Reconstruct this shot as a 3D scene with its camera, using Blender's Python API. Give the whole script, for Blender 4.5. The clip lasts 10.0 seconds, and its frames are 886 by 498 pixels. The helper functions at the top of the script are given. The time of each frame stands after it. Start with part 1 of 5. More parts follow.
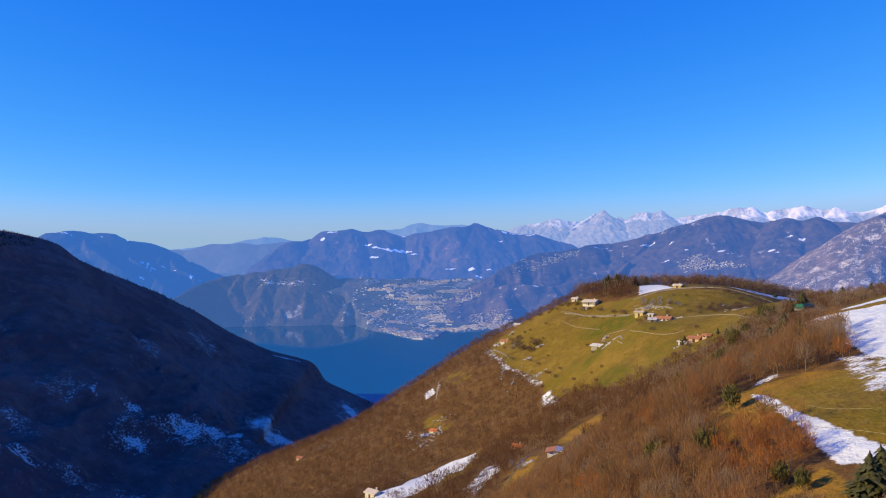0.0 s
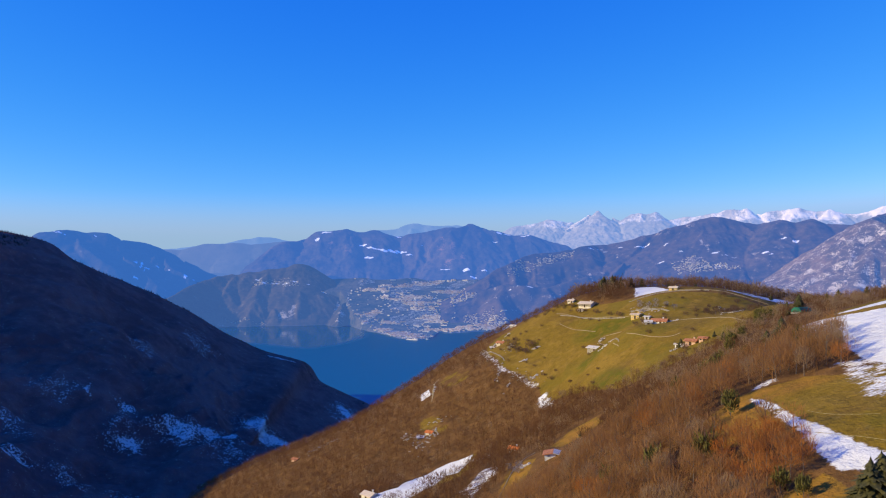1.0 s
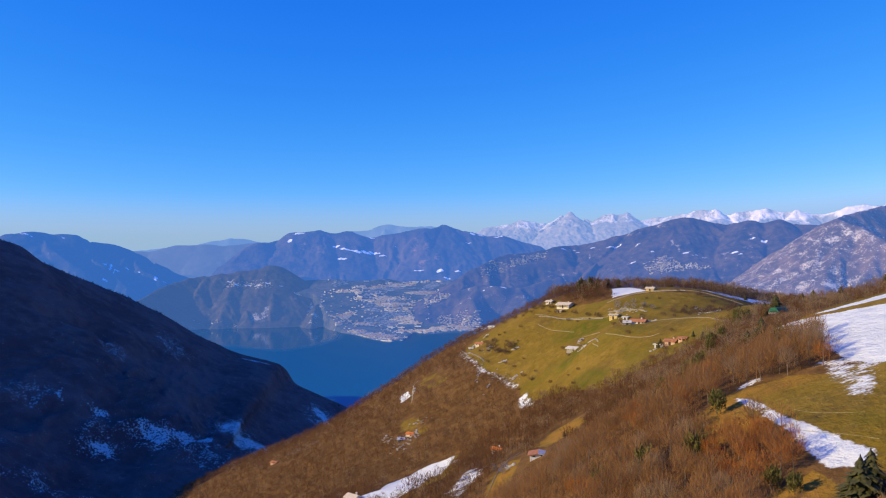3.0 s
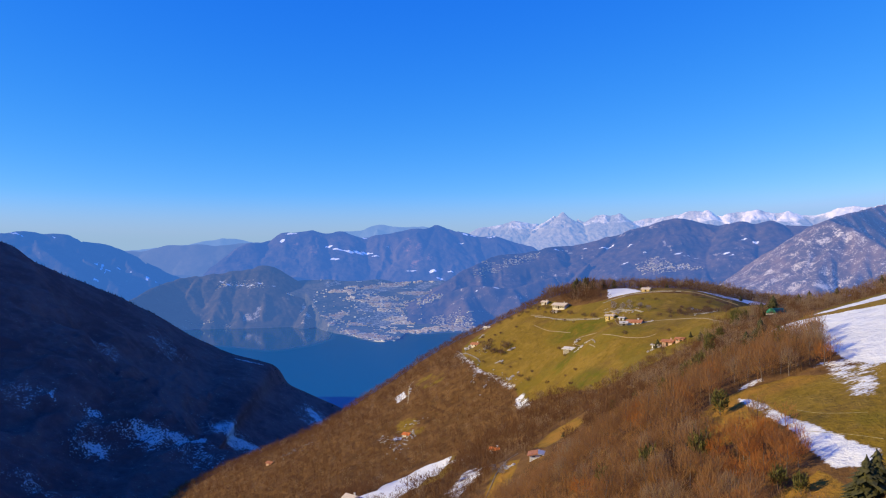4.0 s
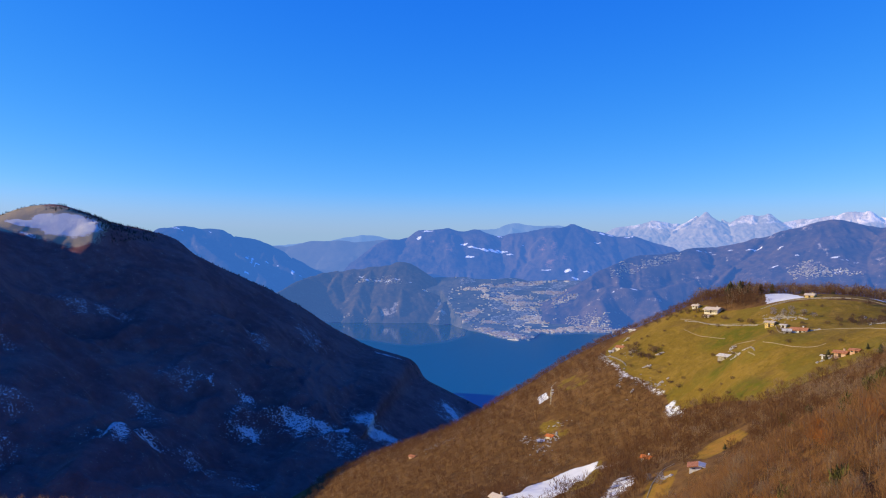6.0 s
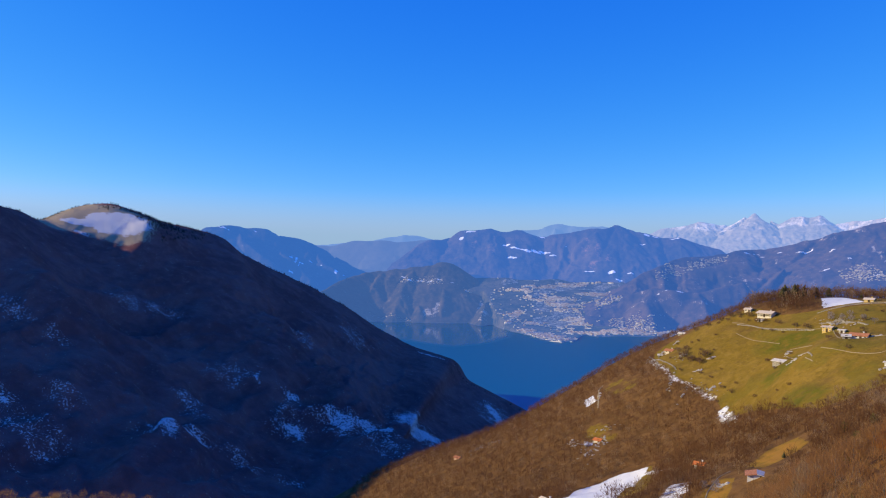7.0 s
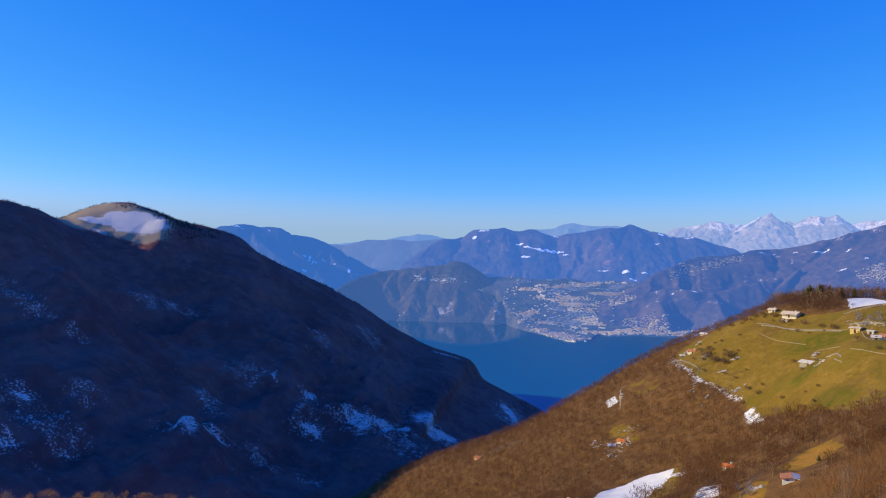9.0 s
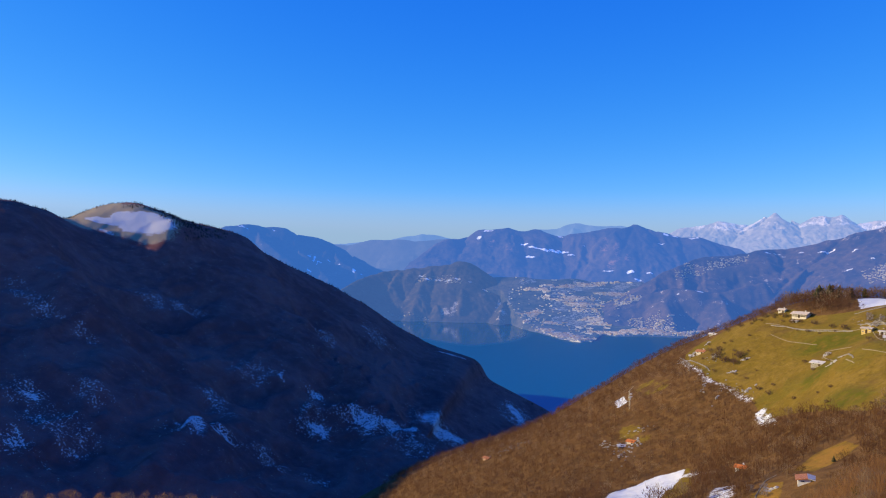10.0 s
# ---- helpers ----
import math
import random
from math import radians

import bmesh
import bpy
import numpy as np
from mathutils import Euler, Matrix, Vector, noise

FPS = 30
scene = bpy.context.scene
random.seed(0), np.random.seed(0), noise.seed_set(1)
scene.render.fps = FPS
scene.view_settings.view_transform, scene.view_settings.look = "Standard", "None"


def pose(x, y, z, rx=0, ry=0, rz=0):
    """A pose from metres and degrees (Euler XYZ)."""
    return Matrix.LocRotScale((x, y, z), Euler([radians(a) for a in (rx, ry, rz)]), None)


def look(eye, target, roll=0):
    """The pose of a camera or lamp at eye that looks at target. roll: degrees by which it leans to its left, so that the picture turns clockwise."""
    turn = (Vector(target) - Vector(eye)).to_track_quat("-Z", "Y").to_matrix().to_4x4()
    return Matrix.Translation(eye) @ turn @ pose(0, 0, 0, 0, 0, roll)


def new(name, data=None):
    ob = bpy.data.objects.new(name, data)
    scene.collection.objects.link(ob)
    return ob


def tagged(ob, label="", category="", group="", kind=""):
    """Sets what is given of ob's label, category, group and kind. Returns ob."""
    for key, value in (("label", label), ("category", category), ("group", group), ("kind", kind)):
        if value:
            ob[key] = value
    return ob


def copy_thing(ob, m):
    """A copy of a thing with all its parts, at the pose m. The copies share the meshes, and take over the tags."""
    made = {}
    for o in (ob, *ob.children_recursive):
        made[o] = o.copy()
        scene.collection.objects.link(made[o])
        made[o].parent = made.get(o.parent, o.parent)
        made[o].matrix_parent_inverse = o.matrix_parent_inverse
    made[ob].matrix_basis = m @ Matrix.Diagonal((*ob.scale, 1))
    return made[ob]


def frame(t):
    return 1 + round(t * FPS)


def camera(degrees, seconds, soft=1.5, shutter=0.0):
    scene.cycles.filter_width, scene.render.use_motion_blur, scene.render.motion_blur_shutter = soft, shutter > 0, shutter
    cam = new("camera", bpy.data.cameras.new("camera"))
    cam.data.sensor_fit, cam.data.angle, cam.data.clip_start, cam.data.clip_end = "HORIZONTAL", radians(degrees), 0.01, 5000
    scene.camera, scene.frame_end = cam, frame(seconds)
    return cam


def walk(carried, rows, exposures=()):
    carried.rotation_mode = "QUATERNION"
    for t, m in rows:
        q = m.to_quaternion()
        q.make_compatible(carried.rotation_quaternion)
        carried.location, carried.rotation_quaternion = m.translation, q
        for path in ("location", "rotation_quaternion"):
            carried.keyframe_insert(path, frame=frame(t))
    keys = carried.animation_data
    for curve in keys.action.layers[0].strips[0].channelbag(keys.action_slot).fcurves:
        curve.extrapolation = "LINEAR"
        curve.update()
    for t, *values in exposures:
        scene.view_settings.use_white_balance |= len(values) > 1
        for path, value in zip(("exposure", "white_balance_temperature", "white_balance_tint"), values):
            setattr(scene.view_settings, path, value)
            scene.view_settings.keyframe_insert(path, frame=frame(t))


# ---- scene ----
cam = camera(59.5, 10.0, soft=1.1)
PATH = [
    (0, (-1.527, -1.463, 298.627), (-1.523, 0.537, 298.652), -0.6),
    (0.5, (-2.155, -1.169, 299.074), (-2.153, 0.831, 299.1), -0.4),
    (1, (-2.904, -1.177, 299.528), (-2.886, 0.823, 299.554), -0.4),
    (1.5, (-3.847, -1.527, 299.868), (-3.799, 0.473, 299.895), -0.5),
    (2, (-5.045, -1.997, 300.087), (-4.967, 0.002, 300.114), -0.6),
    (2.5, (-6.597, -2.32, 300.212), (-6.513, -0.322, 300.239), -0.6),
    (4, (-11.622, -2.823, 300.449), (-11.513, -0.827, 300.477), -0.5),
    (4.5, (-13.365, -2.763, 300.493), (-13.248, -0.767, 300.52), -0.4),
    (5, (-15.342, -2.269, 300.512), (-15.229, -0.273, 300.54), -0.4),
    (5.5, (-17.892, -0.99, 300.603), (-17.924, 1.01, 300.631), -0.0),
    (6, (-20.595, 0.539, 300.659), (-20.828, 2.525, 300.683), 0.5),
    (6.2, (-21.551, 1.029, 300.666), (-21.83, 3.01, 300.69), 0.8),
    (7.5, (-26.804, 3.147, 300.644), (-27.151, 5.116, 300.667), 0.9),
    (8, (-28.745, 3.609, 300.628), (-29.103, 5.577, 300.65), 1.0),
    (8.5, (-30.646, 3.79, 300.604), (-31.011, 5.756, 300.626), 1.0),
    (9, (-32.568, 3.809, 300.586), (-32.937, 5.775, 300.607), 1.0),
    (9.5, (-34.473, 3.752, 300.573), (-34.847, 5.716, 300.595), 1.0),
    (10, (-36.35, 3.659, 300.559), (-36.729, 5.623, 300.58), 1.0),
]
walk(cam, [(t, look(eye, target, roll)) for t, eye, target, roll in PATH], exposures=[(0.0, 0.0)])

# ---- light: a low winter sun from the west, clear sky ----
SUN_FROM = Vector((-1.0, -0.17, 0.345)).normalized()
world = bpy.data.worlds.new("sky")
scene.world = world
world.use_nodes = True
wn = world.node_tree
sky = wn.nodes.new("ShaderNodeTexSky")
sky.sky_type, sky.sun_disc = "NISHITA", False
sky.sun_elevation = math.asin(SUN_FROM.z)
sky.sun_rotation = math.atan2(SUN_FROM.x, SUN_FROM.y)
sky.altitude, sky.air_density, sky.dust_density, sky.ozone_density = 900, 0.8, 0.0, 4.0
back = wn.nodes["Background"]
# the clear, deep winter blue: red falls off faster overhead, blue hardly at all
split, join = wn.nodes.new("ShaderNodeSeparateColor"), wn.nodes.new("ShaderNodeCombineColor")
wn.links.new(sky.outputs[0], split.inputs[0])
for n, (power, gain, most) in enumerate(((2.1, 3.25, 0.40), (0.98, 1.12, 0.66), (0.30, 1.18, 1.10))):
    chain = split.outputs[n]
    for op, value in (("MULTIPLY", 0.11), ("POWER", power), ("MULTIPLY", gain), ("MINIMUM", most), ("DIVIDE", 0.11)):
        node = wn.nodes.new("ShaderNodeMath")
        node.operation = op
        wn.links.new(chain, node.inputs[0])
        node.inputs[1].default_value = value
        chain = node.outputs[0]
    wn.links.new(chain, join.inputs[n])
# grey-blue winter haze low over the horizon
above = wn.nodes.new("ShaderNodeSeparateXYZ")
wn.links.new(wn.nodes.new("ShaderNodeTexCoord").outputs["Generated"], above.inputs[0])
hazy = wn.nodes.new("ShaderNodeMapRange")
hazy.interpolation_type = "SMOOTHSTEP"
wn.links.new(above.outputs["Z"], hazy.inputs["Value"])
for key, value in (("From Min", 0.02), ("From Max", 0.09), ("To Min", 0.9), ("To Max", 0.0)):
    hazy.inputs[key].default_value = value
veil = wn.nodes.new("ShaderNodeMix")
veil.data_type = "RGBA"
wn.links.new(hazy.outputs[0], veil.inputs["Factor"])
wn.links.new(join.outputs[0], veil.inputs["A"])
veil.inputs["B"].default_value = (2.9, 4.3, 5.9, 1.0)
wn.links.new(veil.outputs["Result"], back.inputs["Color"])
back.inputs["Strength"].default_value = 0.11
sun = new("sun", bpy.data.lights.new("sun", "SUN"))
sun.data.energy, sun.data.angle, sun.data.color = 5.0, radians(0.5), (1.0, 0.81, 0.42)
sun.matrix_world = look(SUN_FROM * 100, (0, 0, 0))


# ---- shapes of the land ----
def lattice(ix, iy, seed):
    h = np.sin(ix * 127.1 + iy * 311.7 + seed * 74.7) * 43758.5453
    return h - np.floor(h)


def bumps(x, y, size, seed=0):
    """Smooth noise from -1 to 1, with lumps of that size in metres."""
    x, y = np.asarray(x, float) / size, np.asarray(y, float) / size
    ix, iy = np.floor(x), np.floor(y)
    fx, fy = x - ix, y - iy
    ux, uy = fx * fx * fx * (fx * (fx * 6 - 15) + 10), fy * fy * fy * (fy * (fy * 6 - 15) + 10)
    a, b = lattice(ix, iy, seed), lattice(ix + 1, iy, seed)
    c, d = lattice(ix, iy + 1, seed), lattice(ix + 1, iy + 1, seed)
    return 2 * ((a * (1 - ux) + b * ux) * (1 - uy) + (c * (1 - ux) + d * ux) * uy) - 1


def rough(x, y, size, seed=0, octaves=4):
    total, scale = 0, 1.0
    for n in range(octaves):
        total = total + scale * bumps(np.asarray(x) + 17.3 * n, np.asarray(y) - 9.1 * n, size / 2.03 ** n, seed + n)
        scale *= 0.5
    return total / 1.9


def creased(x, y, size, seed=0, octaves=3):
    """Ridges and gullies, 0 in the gully to 1 on the ridge."""
    total, scale = 0, 1.0
    for n in range(octaves):
        total = total + scale * (1 - np.abs(bumps(np.asarray(x) + 31.7 * n, np.asarray(y) + 3.3 * n, size / 2.1 ** n, seed + 5 * n)))
        scale *= 0.5
    return total / 1.75


# heights at chosen places, adjusted to fit the camera's view: the pasture spur with its farms, then the slopes round it
PASTURE = ((122, 640, 259), (105, 528, 237), (123, 495, 256), (141, 496, 257), (53, 672, 225), (132, 398, 254), (68, 517, 210), (42, 603, 216),
           (82, 500, 218), (155, 597, 269), (112, 654, 262), (63, 589, 220), (162, 347, 275), (143, 292, 274), (96, 195, 265), (79, 169, 260),
           (75, 144, 256), (190, 640, 275), (207, 558, 275), (190, 430, 273), (182, 460, 267), (145, 673, 272), (262, 540, 259), (240, 440, 263), (202, 312, 288), (188, 348, 275), (262, 352, 304))
SLOPES = ((44, 322, 217), (-8, 553, 176), (-38, 399, 177), (-118, 630, 136), (66, 342, 223), (16, 317, 203), (113, 260, 266), (60, 240, 246),
          (38, 178, 238), (27, 250, 222), (33, 290, 212), (-16, 643, 186), (6, 439, 176), (-14, 543, 172), (-2, 426, 179), (36, 768, 215), (-26, 758, 179), (-79, 739, 148), (-119, 725, 130), (-146, 732, 121), (-174, 726, 110),
          (-165, 690, 118), (-205, 670, 100), (-30, 180, 208), (-70, 250, 178), (-130, 330, 130), (-60, 900, 110), (100, 900, 160), (230, 900, 170),
          (-320, 560, 20), (-330, 300, 60), (-20, 60, 236), (60, 60, 252), (160, 60, 268), (-200, 480, 92))


def plate(r2):
    return r2 * np.log(r2 + 1e-9)


def spread(spots):
    p = np.array(spots, float)
    q = p[:, :2] / 100
    n = len(q)
    k = plate(((q[:, None] - q[None]) ** 2).sum(-1)) + 0.02 * np.eye(n)
    t = np.c_[np.ones(n), q]
    w = np.linalg.solve(np.block([[k, t], [t.T, np.zeros((3, 3))]]), np.r_[p[:, 2], 0, 0, 0])
    return q, w


SPOTS, WEIGHTS = spread(PASTURE + SLOPES)


def land(x, y):
    """The height of the hill's ground at x, y."""
    x, y = np.broadcast_arrays(np.asarray(x, float), np.asarray(y, float))
    z = WEIGHTS[-3] + WEIGHTS[-2] * x / 100 + WEIGHTS[-1] * y / 100
    for (px, py), w in zip(SPOTS, WEIGHTS):
        z = z + w * plate((x / 100 - px) ** 2 + (y / 100 - py) ** 2)
    # past the crest the ground falls away to the lake
    past = np.maximum(0, y - 760 - 0.05 * x)
    z = np.where(past > 0, z - 0.25 * past ** 1.08, z)
    # the wooded knoll below the camera's left
    knoll = 246.2 - 0.8 * np.maximum(0, np.hypot(x + 130, (y - 141) / 0.8) - 24) + 1.5 * bumps(x, y, 14, 6)
    z = np.where(np.hypot(x + 130, y - 141) < 110, np.maximum(z, knoll), z)
    steep = np.clip((262 - z) / 60, 0.30, 1)
    return z + steep * (2.2 * rough(x, y, 60, 3) + 0.5 * rough(x, y, 9, 8, 2))

# ---- materials ----
def material(name, rough_=0.9, spec=0.2):
    m = bpy.data.materials.new(name)
    m.use_nodes = True
    b = m.node_tree.nodes["Principled BSDF"]
    b.inputs["Roughness"].default_value = rough_
    b.inputs["Specular IOR Level"].default_value = spec
    return m, m.node_tree, b


def put(nt, socket, value):
    if isinstance(value, bpy.types.NodeSocket):
        nt.links.new(value, socket)
    else:
        socket.default_value = (*value, 1.0) if isinstance(value, tuple) and len(value) == 3 else value


def place(nt):
    return nt.nodes.new("ShaderNodeNewGeometry").outputs["Position"]


def grain(nt, size, detail=4.0, rough_=0.6, stretch=None, where=None):
    """Noise from 0 to 1, with lumps of that size in metres."""
    n = nt.nodes.new("ShaderNodeTexNoise")
    n.inputs["Scale"].default_value = 1.0 / size
    n.inputs["Detail"].default_value = detail
    n.inputs["Roughness"].default_value = rough_
    where = where or place(nt)
    if stretch:
        s = nt.nodes.new("ShaderNodeVectorMath")
        s.operation = "MULTIPLY"
        put(nt, s.inputs[0], where)
        s.inputs[1].default_value = stretch
        where = s.outputs[0]
    nt.links.new(where, n.inputs["Vector"])
    return n.outputs["Fac"]


def steps(nt, fac, low, high, a=0.0, b=1.0):
    r = nt.nodes.new("ShaderNodeMapRange")
    r.interpolation_type = "SMOOTHSTEP"
    put(nt, r.inputs["Value"], fac)
    for key, v in (("From Min", low), ("From Max", high), ("To Min", a), ("To Max", b)):
        put(nt, r.inputs[key], v)
    return r.outputs[0]


def mix(nt, fac, a, b):
    m = nt.nodes.new("ShaderNodeMix")
    m.data_type = "RGBA"
    put(nt, m.inputs["Factor"], fac)
    put(nt, m.inputs["A"], a)
    put(nt, m.inputs["B"], b)
    return m.outputs["Result"]


def sums(nt, op, a, b):
    m = nt.nodes.new("ShaderNodeMath")
    m.operation = op
    put(nt, m.inputs[0], a)
    put(nt, m.inputs[1], b)
    return m.outputs[0]


def attribute(nt, name):
    a = nt.nodes.new("ShaderNodeAttribute")
    a.attribute_name = name
    return a.outputs["Fac"]


def relief(nt, bsdf, height, distance, strength=0.6):
    b = nt.nodes.new("ShaderNodeBump")
    b.inputs["Strength"].default_value = strength
    b.inputs["Distance"].default_value = distance
    put(nt, b.inputs["Height"], height)
    nt.links.new(b.outputs[0], bsdf.inputs["Normal"])


def plain(name, dark, light, size, rough_=0.85, spec=0.25, bump=0.0):
    """One colour that varies between two tones in lumps of that size and in fine grain."""
    m, nt, b = material(name, rough_, spec)
    n = sums(nt, "ADD", sums(nt, "MULTIPLY", grain(nt, size, 3), 0.65), sums(nt, "MULTIPLY", grain(nt, size / 9, 2), 0.35))
    put(nt, b.inputs["Base Color"], mix(nt, steps(nt, n, 0.35, 0.65), dark, light))
    if bump:
        relief(nt, b, n, bump)
    return m


def ground_material():
    m, nt, b = material("hill_ground", 0.95, 0.1)
    wide, mid, fine = grain(nt, 45, 3), grain(nt, 7, 4), grain(nt, 0.9, 4, 0.7)
    litter = mix(nt, steps(nt, mid, 0.35, 0.65), (0.130, 0.066, 0.020), (0.205, 0.106, 0.034))
    litter = mix(nt, sums(nt, "MULTIPLY", steps(nt, fine, 0.5, 0.7), 0.4), litter, (0.25, 0.155, 0.070))
    straw = mix(nt, steps(nt, mid, 0.3, 0.7), (0.236, 0.146, 0.016), (0.280, 0.176, 0.028))
    turf = mix(nt, steps(nt, fine, 0.3, 0.7), (0.205, 0.130, 0.012), (0.240, 0.152, 0.018))
    grass = mix(nt, steps(nt, sums(nt, "ADD", wide, sums(nt, "MULTIPLY", sums(nt, "SUBTRACT", mid, 0.5), 0.5)), 0.38, 0.62), turf, straw)
    grass = mix(nt, sums(nt, "MULTIPLY", steps(nt, grain(nt, 3.2, 4, 0.65), 0.50, 0.72), 0.55), grass, (0.105, 0.072, 0.010))
    grass = mix(nt, sums(nt, "MULTIPLY", steps(nt, grain(nt, 1.7, 3, 0.6), 0.54, 0.74), 0.55), grass, (0.34, 0.235, 0.060))
    grass = mix(nt, sums(nt, "MULTIPLY", attribute(nt, "lush"), steps(nt, mid, 0.25, 0.6)), grass, (0.128, 0.118, 0.008))
    grass = mix(nt, sums(nt, "MULTIPLY", attribute(nt, "dry"), steps(nt, mid, 0.2, 0.6)), grass, (0.36, 0.18, 0.03))
    grass = mix(nt, sums(nt, "MULTIPLY", steps(nt, sums(nt, "ADD", sums(nt, "MULTIPLY", grain(nt, 30, 5, 0.7), 0.7), sums(nt, "MULTIPLY", fine, 0.3)), 0.50, 0.66), 0.7), grass, (0.150, 0.090, 0.022))
    ragged = sums(nt, "ADD", sums(nt, "MULTIPLY", sums(nt, "SUBTRACT", mid, 0.5), 0.7), sums(nt, "MULTIPLY", sums(nt, "SUBTRACT", fine, 0.5), 0.5))
    g = steps(nt, sums(nt, "ADD", attribute(nt, "grass"), ragged), 0.42, 0.58)
    colour = mix(nt, g, litter, grass)
    p = steps(nt, sums(nt, "ADD", attribute(nt, "track"), sums(nt, "MULTIPLY", ragged, 0.5)), 0.40, 0.62)
    colour = mix(nt, p, colour, mix(nt, steps(nt, fine, 0.35, 0.65), (0.40, 0.34, 0.24), (0.56, 0.50, 0.38)))
    t = grain(nt, 2.2, 3, 0.6, (0.6, 1.3, 1.0))
    melt = sums(nt, "ADD", sums(nt, "MULTIPLY", ragged, 0.9), sums(nt, "MULTIPLY", sums(nt, "SUBTRACT", t, 0.5), 0.40))
    s = steps(nt, sums(nt, "ADD", attribute(nt, "snow"), melt), 0.40, 0.56)
    white = mix(nt, steps(nt, mid, 0.3, 0.7), (0.76, 0.76, 0.72), (0.86, 0.86, 0.82))
    colour = mix(nt, s, colour, white)
    put(nt, b.inputs["Base Color"], colour)
    relief(nt, b, sums(nt, "ADD", fine, sums(nt, "MULTIPLY", mid, 4.5)), 0.45, 0.8)
    return m


def slope_material(name, dark, light, rock, snow, grove=26.0, bump=6.0, haze_glow=None, rag=1.0, stipple=1.3):
    """A wooded mountainside seen from afar, with bare rock and lying snow where the land says so."""
    m, nt, b = material(name, 0.95, 0.05)
    wide, mid, fine = grain(nt, grove * 9, 4), grain(nt, grove * 1.5, 5, 0.65), grain(nt, grove / 4, 4, 0.7)
    woods = mix(nt, steps(nt, sums(nt, "ADD", sums(nt, "MULTIPLY", wide, 0.6), sums(nt, "MULTIPLY", mid, 0.4)), 0.38, 0.62), dark, light)
    colour = mix(nt, sums(nt, "MULTIPLY", steps(nt, fine, 0.45, 0.7), 0.45), woods, dark)
    ragged = sums(nt, "ADD", sums(nt, "MULTIPLY", sums(nt, "SUBTRACT", mid, 0.5), 1.1 * rag), sums(nt, "MULTIPLY", sums(nt, "SUBTRACT", fine, 0.5), stipple * rag))
    colour = mix(nt, steps(nt, sums(nt, "ADD", attribute(nt, "rock"), ragged), 0.42, 0.62), colour, rock)
    colour = mix(nt, steps(nt, sums(nt, "ADD", attribute(nt, "snow"), ragged), 0.42, 0.60), colour, snow)
    put(nt, b.inputs["Base Color"], colour)
    relief(nt, b, sums(nt, "ADD", fine, mid), bump, 0.8)
    if haze_glow:
        # haze of the distance, put into the far backdrop as an even glow
        b.inputs["Emission Color"].default_value = (*haze_glow, 1.0)
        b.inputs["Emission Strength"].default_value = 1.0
    return m


GROUND = ground_material()
SHADED = slope_material("shaded_woods", (0.205, 0.086, 0.080), (0.318, 0.145, 0.126), (0.52, 0.40, 0.25), (0.80, 0.76, 0.70), 9, 3, None, 0.8, 3.0)
# the last colour of each far material is its haze, added as glow
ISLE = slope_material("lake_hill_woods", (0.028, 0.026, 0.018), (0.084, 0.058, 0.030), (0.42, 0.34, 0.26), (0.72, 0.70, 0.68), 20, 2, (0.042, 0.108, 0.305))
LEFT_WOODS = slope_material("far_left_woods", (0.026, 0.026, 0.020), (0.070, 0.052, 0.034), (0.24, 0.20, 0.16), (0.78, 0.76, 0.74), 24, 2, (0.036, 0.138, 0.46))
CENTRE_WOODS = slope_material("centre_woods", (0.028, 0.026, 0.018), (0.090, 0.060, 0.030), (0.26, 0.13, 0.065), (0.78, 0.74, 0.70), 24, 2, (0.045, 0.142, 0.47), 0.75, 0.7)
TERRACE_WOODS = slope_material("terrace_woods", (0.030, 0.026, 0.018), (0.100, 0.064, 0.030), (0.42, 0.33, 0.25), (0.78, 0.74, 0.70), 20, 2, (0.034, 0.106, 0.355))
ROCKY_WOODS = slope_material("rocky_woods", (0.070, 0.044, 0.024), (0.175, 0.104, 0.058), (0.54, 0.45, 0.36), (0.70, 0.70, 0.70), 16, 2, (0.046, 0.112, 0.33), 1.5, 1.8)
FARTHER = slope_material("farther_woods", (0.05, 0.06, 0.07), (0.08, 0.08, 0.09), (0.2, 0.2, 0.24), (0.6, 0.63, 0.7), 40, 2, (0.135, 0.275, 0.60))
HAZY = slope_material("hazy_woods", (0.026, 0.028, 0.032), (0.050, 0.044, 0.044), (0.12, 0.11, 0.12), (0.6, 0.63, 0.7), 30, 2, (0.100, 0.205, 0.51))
# the snow's base colour carries pink evening light, the last colour the haze
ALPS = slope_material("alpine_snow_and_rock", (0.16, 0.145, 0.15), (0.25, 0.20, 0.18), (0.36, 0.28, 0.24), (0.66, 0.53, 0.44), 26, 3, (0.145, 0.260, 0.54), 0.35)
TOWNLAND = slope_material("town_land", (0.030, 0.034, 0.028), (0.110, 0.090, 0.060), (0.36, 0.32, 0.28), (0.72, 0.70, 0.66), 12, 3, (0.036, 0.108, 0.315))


def water_material():
    m, nt, b = material("lake_water", 0.3, 0.1)
    calm = attribute(nt, "calm")
    put(nt, b.inputs["Base Color"], mix(nt, grain(nt, 400, 3, 0.5, (1.0, 0.3, 1.0)), (0.008, 0.132, 0.255), (0.010, 0.152, 0.290)))
    # breeze roughens the open lake; the bay under the hill lies still
    put(nt, b.inputs["Roughness"], steps(nt, calm, 0.0, 1.0, 0.34, 0.07))
    put(nt, b.inputs["Specular IOR Level"], steps(nt, calm, 0.0, 1.0, 0.10, 0.5))
    b.inputs["IOR"].default_value = 1.33
    relief(nt, b, sums(nt, "ADD", grain(nt, 9, 3), grain(nt, 60, 2)), 0.25, 0.08)
    return m


WATER = water_material()

